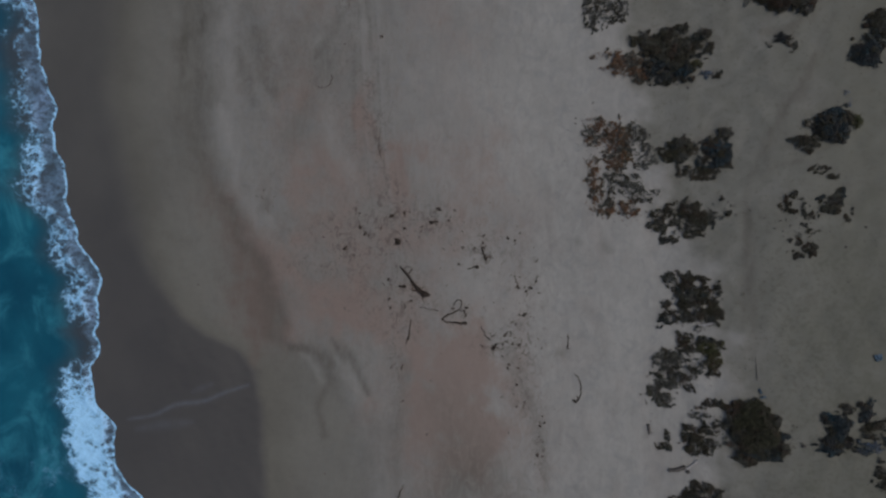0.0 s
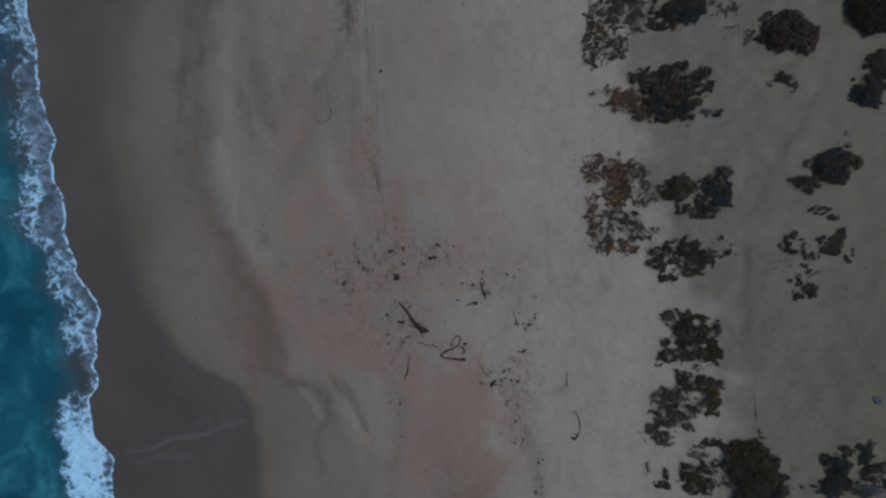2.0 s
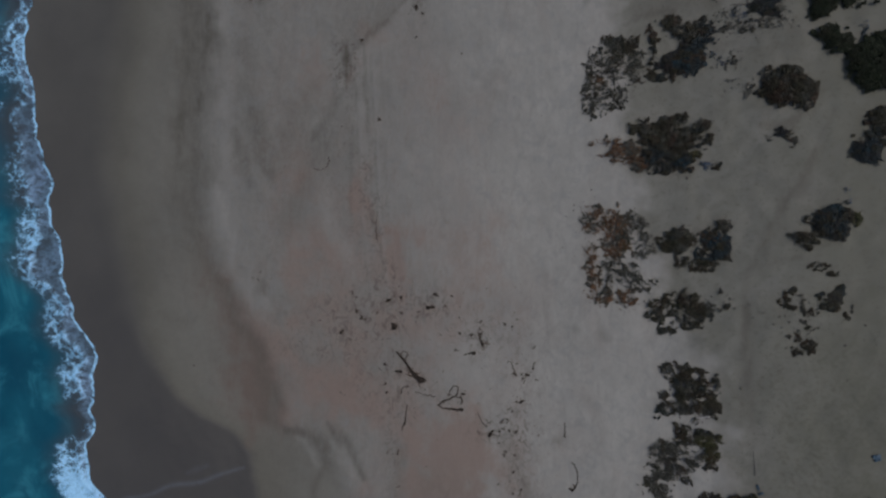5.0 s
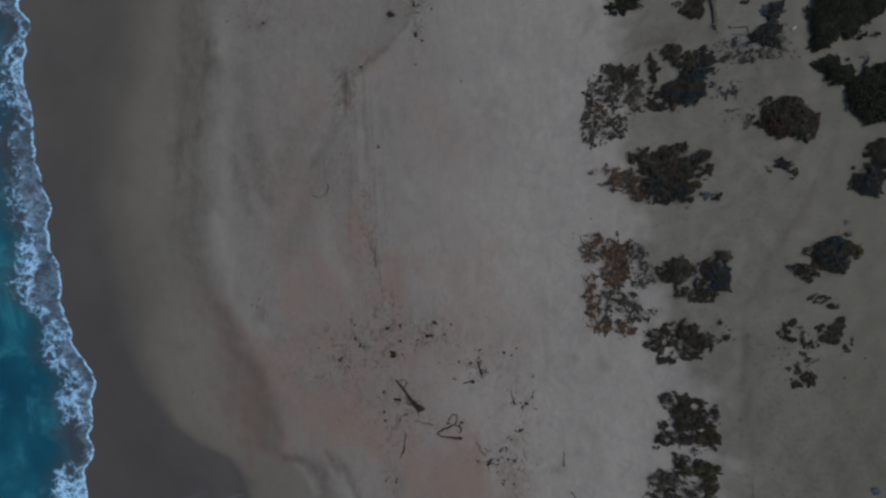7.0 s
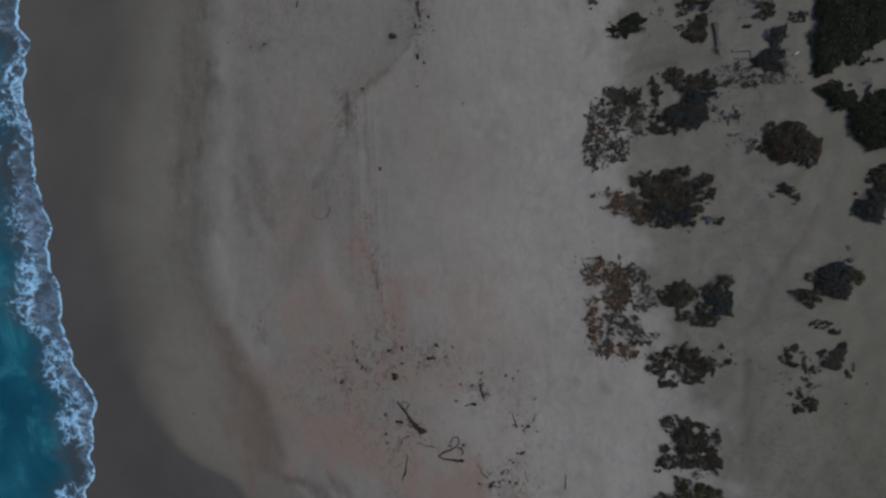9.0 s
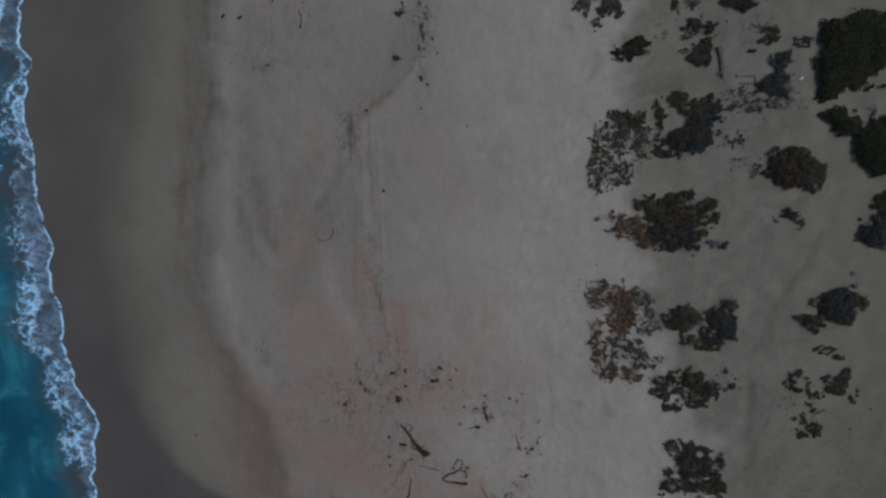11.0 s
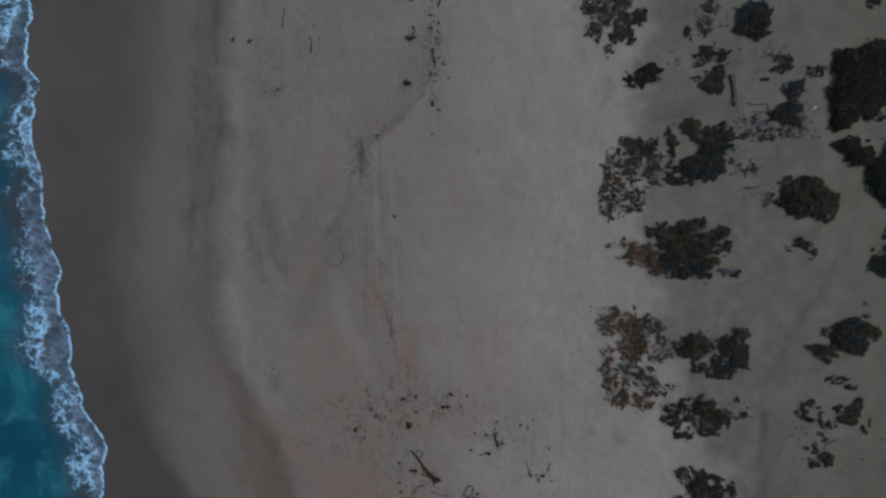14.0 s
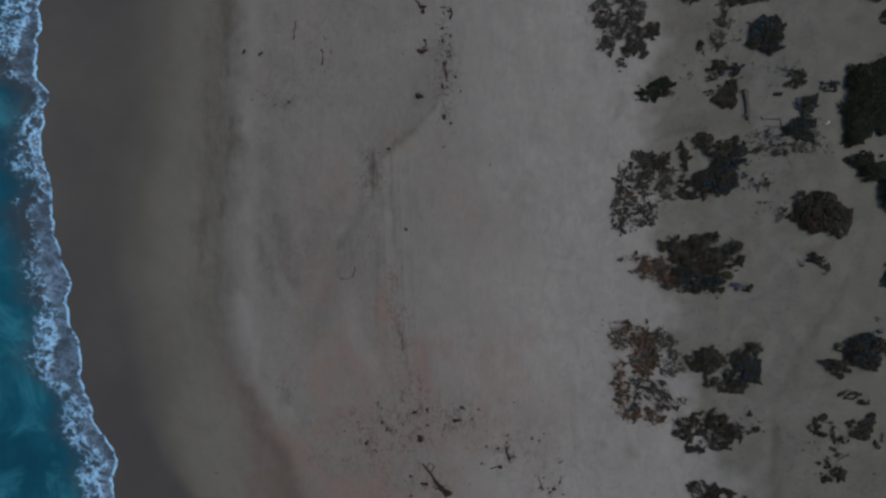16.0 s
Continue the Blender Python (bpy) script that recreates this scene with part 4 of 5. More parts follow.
shrub("dune_shrub", "grey-green straggling dune shrub with an olive side", [
    (21.10, -12.03, 1.51, 1.08, 0.74, "k"), (21.34, -10.30, 1.29, 1.29, 0.60, "k"), (20.14, -12.09, 0.97, 0.97, 0.66, "k"), (21.92, -8.28, 0.80, 0.91, 0.88, "g"), (23.80, -8.67, 1.06, 0.85, 0.92, "o"), (24.08, -9.92, 0.80, 0.90, 0.85, "o"), (23.24, -8.33, 0.64, 0.53, 0.7, "g"),
    (19.69, -10.11, 0.92, 0.81, 0.82, "k"), (22.77, -10.48, 1.07, 1.07, 0.60, "k"), (20.77, -10.60, 0.65, 1.08, 0.60, "k"), (22.05, -12.92, 0.59, 0.43, 0.85, "g"),
    (19.12, -13.00, 0.60, 0.71, 0.95, "k"), (20.28, -13.92, 0.76, 0.65, 0.95, "k"), (24.03, -11.25, 0.48, 0.32, 0.8, "g"), (19.89, -11.57, 0.98, 0.38, 0.45, "k"), (22.54, -9.05, 0.64, 0.75, 0.50, "k")], tuft=0.15, leaf=0.10, height=0.7, group=FRONT)
shrub("dune_shrub", "open brown-green dune shrub with reddish twigs", [
    (22.51, -17.04, 1.18, 1.39, 0.80, "g"), (22.99, -15.30, 1.07, 0.69, 0.60, "k"), (22.37, -18.33, 1.07, 0.53, 0.80, "g"), (24.15, -16.72, 1.17, 1.27, 0.52, "k"),
    (23.45, -18.43, 0.53, 0.53, 0.70, "g"), (20.17, -18.46, 0.76, 0.32, 0.90, "g"), (20.36, -17.36, 0.22, 0.59, 0.8, "g"), (24.25, -14.03, 0.85, 0.37, 0.95, "g"), (23.23, -14.53, 0.64, 0.37, 0.5, "r"), (24.85, -15.60, 0.63, 0.74, 0.5, "k")], tuft=0.14, leaf=0.10, height=0.7, group=FRONT)
shrub("dune_shrub", "dense dark olive-green mounded dune shrub", [
    (27.33, -16.41, 1.98, 2.08, 1.0, "m"), (27.11, -14.62, 1.46, 1.15, 1.0, "m"), (25.71, -15.26, 0.74, 1.16, 0.82, "g"), (28.44, -15.53, 0.93, 1.24, 0.9, "g"),
    (27.77, -18.07, 2.08, 0.83, 1.0, "b"), (26.79, -18.59, 1.15, 0.68, 1.0, "g"), (29.53, -17.78, 0.82, 0.77, 0.95, "g"), (25.43, -17.54, 0.74, 0.26, 0.75, "r"), (29.62, -16.60, 0.46, 0.41, 0.8, "b"), (25.89, -17.86, 0.73, 0.52, 0.7, "k")], height=1.3, group=FRONT)
shrub("dune_shrub", GREEN, [(23.20, -23.59, 1.60, 1.38, 0.92, "g"), (23.44, -22.03, 0.96, 0.74, 0.90, "g"), (24.59, -22.51, 0.42, 0.53, 0.9, "g"), (20.73, -23.28, 0.32, 0.22, 0.9, "g")], height=0.9, group=FRONT)
shrub("dune_shrub", "grey-green open dune shrub at the beach edge", [
    (12.40, 41.90, 1.00, 0.88, 0.88, "k"), (11.65, 43.58, 1.00, 0.72, 0.82, "k"), (13.6, 41.6, 1.6, 1.6, 0.72, "k"), (11.2, 42.4, 0.6, 0.5, 0.7, "k"), (14.37, 43.11, 1.32, 1.10, 0.74, "k"), (14.60, 40.82, 1.54, 0.99, 0.62, "k"), (16.04, 40.97, 0.66, 0.77, 0.88, "g"),
    (12.22, 39.84, 0.83, 1.00, 0.86, "k"), (14.62, 39.30, 1.32, 0.71, 0.80, "g"), (13.24, 37.95, 0.44, 0.55, 0.85, "k"), (13.66, 45.31, 2.20, 1.21, 0.75, "k")], tuft=0.14, leaf=0.10, height=0.7, group=FRONT)
shrub("dune_shrub", "compact dark green wedge-shaped mat on sand", [(17.24, 35.75, 1.09, 0.71, 1.0, "d"), (16.22, 35.02, 1.09, 0.60, 1.0, "d"), (15.46, 34.45, 0.49, 0.27, 0.9, "d"), (17.65, 34.98, 0.65, 0.44, 0.95, "g")], height=0.6, group=FRONT)
shrub("dune_shrub", "sparse wispy grey-green dune shrub", [(22.24, 41.29, 0.54, 0.96, 0.52, "k"), (21.89, 39.75, 0.64, 0.70, 0.52, "k"), (20.49, 39.19, 0.38, 0.49, 0.72, "g"), (22.31, 42.97, 0.64, 0.75, 0.55, "k")], tuft=0.2, height=0.5, group=BACK)
shrub("dune_shrub", "rounded dark blue-green dune shrub", [(25.52, 40.12, 1.26, 1.16, 0.97, "b"), (26.32, 39.94, 0.94, 1.15, 0.92, "b"), (25.18, 39.02, 0.95, 0.63, 0.95, "g"), (26.92, 40.65, 0.42, 0.31, 0.8, "g"), (25.37, 41.17, 0.53, 0.32, 0.8, "s"), (25.98, 38.53, 0.73, 0.42, 0.85, "b")], height=1.0, group=BACK)
shrub("dune_shrub", "upright dark green dune shrub with a ragged top", [(22.60, 34.42, 0.85, 1.07, 1.0, "g"), (22.25, 37.08, 0.96, 0.59, 0.9, "g"), (23.49, 36.77, 0.53, 0.58, 0.62, "b"), (21.75, 36.17, 0.54, 0.32, 0.6, "k"), (23.14, 35.64, 0.43, 0.53, 0.85, "g"), (19.66, 36.42, 0.33, 0.49, 0.5, "k"), (21.30, 34.82, 0.38, 0.22, 0.7, "g"), (22.71, 36.51, 0.53, 0.43, 0.6, "s")], height=0.8, group=BACK)
shrub("dune_shrub", "small dark ragged dune shrub", [(28.16, 35.68, 0.57, 0.73, 0.95, "g"), (27.52, 35.21, 0.52, 0.31, 0.6, "k"), (27.11, 36.27, 0.52, 0.42, 0.4, "s"), (26.83, 34.39, 0.37, 0.16, 0.9, "g")], height=0.7, group=BACK)
shrub("dune_shrub", "blue-grey dune shrub ringed by dead twigs", [
    (28.27, 31.18, 1.04, 1.04, 1.0, "b"), (29.01, 33.18, 0.67, 1.34, 0.9, "b"), (29.21, 31.29, 0.62, 0.93, 0.92, "b"), (28.41, 33.21, 0.41, 0.72, 0.5, "s"), (26.39, 30.66, 0.73, 0.58, 0.55, "s"),
    (29.65, 30.51, 0.41, 0.82, 0.42, "k"), (28.03, 29.46, 1.56, 0.41, 0.36, "k"), (26.19, 29.37, 1.05, 0.42, 0.33, "k"), (25.06, 30.82, 0.42, 0.32, 0.5, "k"), (27.29, 29.07, 0.73, 0.31, 0.4, "k")], height=0.9, group=BACK)
shrub("dune_shrub", "small pale blue-green dune shrub", [(30.74, 34.86, 0.72, 0.41, 0.7, "b"), (31.11, 35.00, 0.41, 0.31, 0.5, "s")], height=0.4, group=BACK)
shrub("plant_mat", "large dense dark green creeping mat on the dune", [
    (34.3, 33.6, 2.4, 2.6, 1.0, "d"), (33.1, 31.7, 1.3, 1.6, 1.0, "d"), (32.7, 30.2, 0.75, 0.8, 0.97, "d"), (36.3, 33.9, 1.3, 1.9, 1.0, "d"), (34.6, 31.5, 1.2, 0.9, 1.0, "d"), (33.2, 35.0, 1.2, 1.7, 1.0, "d"),
    (35.0, 36.0, 1.8, 1.4, 1.0, "d"), (37.0, 35.4, 1.3, 1.4, 1.0, "d"), (36.0, 30.8, 0.5, 0.4, 0.8, "d"), (37.0, 30.5, 0.35, 0.3, 0.8, "d"), (32.2, 36.3, 0.3, 0.4, 0.8, "d")], tuft=0.30, leaf=0.12, height=0.9, category="plant mat", group=BACK)
shrub("plant_mat", "large dense dark green creeping mat on the dune", [
    (36.4, 25.5, 1.6, 2.0, 1.0, "d"), (33.4, 28.2, 1.15, 0.7, 1.0, "d"), (34.3, 27.3, 1.1, 0.9, 1.0, "d"), (34.1, 26.5, 0.6, 0.5, 0.95, "d"), (37.1, 24.9, 1.8, 2.1, 1.0, "d"), (38.2, 26.7, 1.5, 1.4, 1.0, "d"),
    (37.5, 23.6, 1.3, 0.9, 1.0, "d"), (35.4, 26.8, 0.9, 0.7, 0.95, "g"), (36.3, 28.5, 0.25, 0.6, 0.6, "s")], tuft=0.30, leaf=0.12, height=0.9, category="plant mat", group=BACK)
shrub("dune_shrub", "dome-shaped dark green dune shrub", [
    (29.95, 23.66, 1.74, 1.85, 1.0, "g"), (31.19, 23.16, 1.33, 1.43, 1.0, "g"), (28.89, 23.31, 0.83, 1.03, 1.0, "g"), (31.35, 21.70, 0.77, 0.41, 0.92, "g"), (29.13, 24.02, 0.77, 0.67, 1.0, "b"), (29.93, 25.18, 0.82, 0.51, 0.95, "g"),
    (27.19, 23.89, 0.31, 0.26, 0.6, "g"), (26.25, 24.46, 0.31, 0.26, 0.4, "k"), (27.85, 23.26, 0.26, 0.21, 0.8, "g")], height=1.3, group=BACK)
shrub("dune_shrub", "small dark curled dune shrub", [(29.66, 19.44, 0.51, 0.41, 0.75, "b"), (30.38, 18.91, 0.46, 0.56, 0.92, "g"), (28.87, 19.01, 0.26, 0.41, 0.35, "k")], height=0.5, group=BACK)
shrub("dune_shrub", "rounded dark green dune shrub", [(36.50, 17.68, 1.16, 1.11, 1.0, "b"), (36.23, 18.90, 0.65, 0.45, 0.9, "g"), (37.39, 18.23, 0.60, 0.60, 0.85, "g")], height=1.0, group=BACK)
shrub("dune_shrub", "rounded dark green dune shrub", [(37.67, 20.17, 1.10, 1.30, 1.0, "g"), (36.69, 20.38, 0.40, 0.55, 0.85, "g"), (37.31, 19.04, 0.45, 0.40, 0.9, "b")], height=1.0, group=BACK)
shrub("dune_shrub", "dark blue-green dune shrub with an olive side", [
    (33.67, 11.30, 1.42, 1.62, 0.98, "b"), (34.67, 11.82, 0.81, 0.81, 0.95, "g"), (35.48, 11.69, 0.45, 0.81, 0.85, "o"), (31.69, 9.84, 1.12, 0.87, 0.85, "g"), (31.84, 11.52, 0.46, 0.36, 0.8, "g"),
    (32.61, 10.78, 0.61, 0.61, 0.22, "k"), (30.63, 9.88, 0.41, 0.61, 0.65, "k"), (35.13, 13.82, 0.35, 0.71, 0.4, "s")], height=1.1, group=BACK)
shrub("dune_shrub", "small flat dark green dune shrub", [(32.83, 7.47, 0.92, 0.31, 0.75, "g"), (33.65, 6.84, 0.46, 0.25, 0.9, "g")], height=0.4, group=BACK)
shrub("dune_shrub", "small dark upright dune shrub", [(30.00, 4.62, 0.41, 0.87, 0.9, "g"), (30.47, 5.33, 0.41, 0.46, 0.9, "g")], height=0.5, group=BACK)
shrub("dune_shrub", "dark crescent-shaped dune shrub", [
    (34.09, 4.46, 0.71, 0.46, 0.95, "g"), (34.46, 5.21, 0.41, 0.56, 0.97, "g"), (33.36, 3.86, 0.76, 0.36, 0.92, "g"), (32.82, 4.48, 0.31, 0.66, 0.8, "b"), (32.35, 3.52, 0.71, 0.31, 0.66, "b"), (31.35, 4.60, 0.26, 0.41, 0.5, "k"), (31.39, 3.48, 0.31, 0.31, 0.7, "g")], height=0.5, group=BACK)
shrub("dune_shrub", "small dark green dune shrub with outlying tufts", [
    (32.11, 0.37, 0.46, 0.56, 1.0, "g"), (31.60, 0.37, 0.46, 0.31, 0.95, "g"), (30.86, -0.14, 0.41, 0.31, 0.9, "g"), (31.10, 1.04, 0.31, 0.26, 0.9, "g"), (30.31, 1.19, 0.41, 0.20, 0.7, "k"), (31.66, 2.51, 0.46, 0.20, 0.5, "k"), (32.16, 1.95, 0.41, 0.25, 0.5, "k"), (30.60, 3.74, 0.26, 0.20, 0.8, "g")], tuft=0.22, height=0.5, group=BACK)
shrub("dune_shrub", "thin dark straggling dune shrub", [(34.99, 3.04, 0.25, 0.35, 0.75, "g"), (35.40, 3.84, 0.15, 0.45, 0.6, "k")], tuft=0.18, height=0.4, group=BACK)
shrub("dune_shrub", "dark blue-grey dune shrub with a pale blue side", [
    (33.87, -15.30, 1.01, 1.01, 0.95, "b"), (33.81, -17.01, 1.22, 0.86, 1.0, "b"), (35.00, -13.74, 0.61, 0.35, 0.9, "g"), (36.17, -13.83, 0.71, 1.01, 0.92, "b"), (37.14, -15.18, 0.85, 0.55, 0.85, "g"), (36.42, -16.06, 0.60, 0.45, 0.8, "g"),
    (35.08, -16.89, 0.61, 0.61, 0.72, "b"), (37.75, -16.39, 0.60, 0.40, 0.8, "b"), (36.33, -17.22, 1.11, 0.65, 0.85, "s")], height=0.9, group=BACK)
shrub("dune_shrub", GREEN, [(37.73, -19.71, 0.80, 1.10, 0.72, "g"), (37.39, -18.05, 0.40, 0.40, 0.85, "g")], height=0.7, group=BACK)
# two added low plants whose silver leaves imitate blurred bluish ground patches
shrub("dune_shrub", "low plant standing in for a blurred blue-grey patch on sand", [(24.62, 16.79, 0.42, 0.42, 0.85, "g"), (23.88, 16.92, 0.69, 0.48, 0.5, "s")], tuft=0.2, height=0.35, group=BACK)
shrub("dune_shrub", "low plant standing in for a blurred blue-grey patch on sand", [(24.25, 26.99, 0.48, 0.32, 0.5, "s"), (25.12, 26.14, 0.53, 0.42, 0.45, "s"), (25.97, 26.23, 0.21, 0.42, 0.6, "k")], tuft=0.2, height=0.3, group=BACK)
shrub("dune_shrub", "brown-green dune shrub with a fringe of dry litter", [(19.6, 43.8, 0.7, 0.5, 0.9, "g"), (19.4, 44.9, 1.1, 0.9, 0.8, "k")], height=0.6, group=BACK)
shrub("dune_shrub", GREEN, [(24.13, 43.13, 1.27, 0.42, 0.92, "g"), (24.44, 44.18, 1.27, 0.85, 0.9, "g")], height=0.7, group=BACK)
shrub("dune_shrub", GREEN, [(35.15, 41.21, 0.61, 0.91, 0.95, "g"), (33.98, 42.27, 0.71, 0.30, 0.92, "d"), (35.21, 42.89, 1.01, 0.76, 0.95, "g")], height=0.7, group=BACK)


# ---------------------------------------------------------------- wrack on the beach
def on_sand(points, rise):
    p = np.array(points, float)
    return np.stack([p[:, 0], p[:, 1], ground_z(p[:, 0], p[:, 1]) + rise], -1)


kelp_count = 0


def kelp(label, points, thin=0.035, thick=0.10, bulb=0.0, blades=0, group="kelp on the beach"):
    """A washed-up kelp stalk: tapered stipe, with a float bulb and blades at its thick end."""
    global kelp_count
    kelp_count += 1
    rng = np.random.default_rng(500 + kelp_count)
    root = anchor("kelp_stalk", *points[0])
    base = np.array(root.location)
    n = 8 * len(points)
    path = spline(on_sand(points, 0.0), n)
    rad = np.linspace(thin, thick, n) * (1 + 0.2 * np.sin(np.linspace(0, 9, n)))
    if thick < 0.2:
        sway = rng.normal(size=(n, 2)) * 0.05
        path[:, :2] += 0.5 * (sway + np.roll(sway, 1, 0)) * 1.4
    path[:, 2] = ground_z(path[:, 0], path[:, 1]) + rad * 0.7
    path = path - base
    v, f = tube(path, rad, 7, 0.3, rng)
    stipe = part("stipe", v, f, KELP, root, smooth=True)
    end = path[-1]
    if bulb:
        v, f = lump(end[0], end[1], end[2] + bulb * 0.3, bulb * 1.25, bulb, bulb * 0.8, rng, 0.12)
        part("bulb", v, f, KELP, stipe, smooth=True)
    for _ in range(blades):
        an = rng.uniform(0, 6.283)
        start = path[rng.integers(n // 2, n)]
        steps = 9
        ln = rng.uniform(0.3, 0.9)
        bend = rng.normal() * 0.9
        verts, faces = [], []
        for i in range(steps):
            u = i / (steps - 1)
            a2 = an + bend * u
            cx, cy = start[0] + ln * u * math.cos(a2), start[1] + ln * u * math.sin(a2)
            w = 0.06 * math.sin(3.14 * min(1, u * 0.9 + 0.1)) + 0.01
            gz = float(ground_z(cx + base[0], cy + base[1])) - base[2]
            for s, lift in ((-1, 0.03), (0, 0.07), (1, 0.035)):
                verts.append((cx - s * w * math.sin(a2), cy + s * w * math.cos(a2), gz + lift + 0.03 * math.sin(7 * u + s)))
        for i in range(steps - 1):
            for k in range(2):
                faces.append((3 * i + k, 3 * i + k + 1, 3 * i + k + 4, 3 * i + k + 3))
        part("blade", verts, faces, KELP_BLADE, stipe, smooth=True)
    return tagged(root, label, "kelp", group)


def kelp_heap(label, x, y, r, strands=6):
    """A knot of stranded kelp: a lumpy holdfast with curled strands."""
    global kelp_count
    kelp_count += 1
    rng = np.random.default_rng(500 + kelp_count)
    root = anchor("kelp_heap", x, y)
    base = np.array(root.location)
    way = rng.uniform(0, 3.14)
    lumps = []
    for k in range(4):
        along, across = (k - 1.5) * r * rng.uniform(0.3, 0.6), rng.normal() * r * 0.22
        size = r * rng.uniform(0.3, 0.72)
        lumps.append(lump(along * math.cos(way) - across * math.sin(way), along * math.sin(way) + across * math.cos(way), size * 0.3, size, size * rng.uniform(0.5, 1.0), size * 0.6, rng, 0.3, 5, 8))
    v, f = joined(lumps)
    part("holdfast", v, f, KELP, root, smooth=True)
    for _ in range(strands):
        an = rng.uniform(0, 6.283)
        pts = [(x, y)]
        for _ in range(3):
            an += rng.normal() * 1.3
            pts.append((pts[-1][0] + r * 0.8 * math.cos(an), pts[-1][1] + r * 0.8 * math.sin(an)))
        path = spline(on_sand(pts, 0.02), 10) - base
        v, f = tube(path, np.linspace(0.03, 0.008, 10), 5, 0.25, rng)
        part("strand", v, f, KELP_BLADE, root, smooth=True)
    return tagged(root, label, "kelp", "kelp on the beach")


kelp("thick tapering dark kelp stalk with a frayed mass of blades", [(-5.36, -1.34), (-4.62, -2.13), (-4.05, -2.92), (-3.48, -3.65), (-2.85, -4.10)], 0.06, 0.22, 0.30, 14)
kelp("thin curled kelp stalk", [(-4.96, -1.51), (-4.51, -1.34), (-4.16, -1.62), (-4.50, -1.96)], 0.02, 0.04)
kelp("looped dark kelp stalk on sand", [(-0.03, -5.21), (0.30, -4.64), (0.75, -4.75), (0.75, -5.26), (0.30, -5.77), (-0.65, -6.17)], 0.035, 0.06, 0.10, 0)
kelp("hooked dark kelp stalk with a float bulb", [(-0.59, -6.17), (-1.10, -6.51), (-0.82, -6.79), (0.08, -6.89), (1.09, -7.00)], 0.04, 0.09, 0.17, 0)
kelp("short kelp strand on sand", [(0.58, -5.65), (1.03, -5.71), (1.20, -6.15)], 0.03, 0.06)
kelp("long arched kelp stalk on pale sand", [(11.78, -11.74), (12.26, -12.33), (12.47, -13.21), (12.36, -13.93), (12.04, -14.44), (11.61, -14.40)], 0.025, 0.08, 0.0, 2)
kelp("thin kelp stalk lying straight", [(-4.27, -6.66), (-4.33, -7.33), (-4.45, -7.90), (-4.50, -8.58)], 0.03, 0.07, 0.0, 1)
kelp("thin kelp strand on sand", [(-3.54, -5.24), (-2.63, -5.57), (-1.44, -5.72)], 0.02, 0.04)
kelp("thin curled kelp strand", [(-4.22, -4.85), (-4.73, -4.96), (-4.85, -5.53)], 0.02, 0.04)
kelp("stubby dark kelp piece with a bulb", [(-5.48, -3.27), (-5.13, -3.32), (-4.85, -3.38)], 0.08, 0.1, 0.14)
kelp("short kelp strand with a round bulb", [(1.37, -1.55), (1.76, -1.50), (2.21, -1.38)], 0.03, 0.06, 0.17)
kelp("crooked dark kelp piece", [(2.83, 0.58), (3.00, 0.08), (3.22, -0.54)], 0.06, 0.09, 0.12, 4)
kelp("thin kelp strand on sand", [(6.01, -2.16), (6.23, -2.83), (6.46, -3.56)], 0.02, 0.07, 0.0, 1)
kelp("thin kelp strand on sand", [(8.35, -2.10), (8.24, -2.55), (8.07, -2.83)], 0.02, 0.05)
kelp("thin kelp strand on sand", [(11.20, -7.88), (11.25, -8.60), (11.19, -9.43)], 0.02, 0.05)
kelp("thin kelp strand on sand", [(2.71, -7.21), (3.05, -7.94), (3.55, -8.55)], 0.02, 0.04)
kelp("short dark kelp strand", [(-5.07, -11.02), (-5.18, -11.53)], 0.03, 0.06)
kelp("thin kelp strand on sand", [(-4.95, -23.09), (-5.29, -23.73), (-5.52, -24.41)], 0.03, 0.06)
kelp("thin half-buried kelp loop", [(-13.96, 17.06), (-13.25, 16.81), (-12.55, 17.14), (-12.26, 18.11)], 0.015, 0.04)
kelp("thin kelp strand on sand", [(-7.44, 11.87), (-7.50, 11.02), (-7.32, 9.88)], 0.02, 0.035)
kelp("thin dark kelp strand", [(-15.91, 39.72), (-15.74, 39.04), (-15.78, 38.14)], 0.03, 0.06)
kelp("thin dark kelp strand", [(-18.41, 42.57), (-18.63, 41.61), (-18.74, 40.65)], 0.03, 0.05)
kelp("curled kelp strand beside a heap", [(-5.93, 39.36), (-5.54, 39.80), (-5.44, 40.36), (-5.66, 40.47)], 0.04, 0.06)
kelp("thin kelp strand on sand", [(-3.41, 38.43), (-3.51, 37.66), (-3.33, 36.66)], 0.04, 0.06, 0.0, 2)
kelp("thin kelp strand on sand", [(-3.13, 43.64), (-2.96, 42.97), (-3.06, 42.42)], 0.04, 0.07, 0.0, 1)
kelp("thin kelp strand on sand", [(-6.55, 44.38), (-6.15, 44.04), (-6.03, 43.59)], 0.05, 0.08, 0.1, 1)
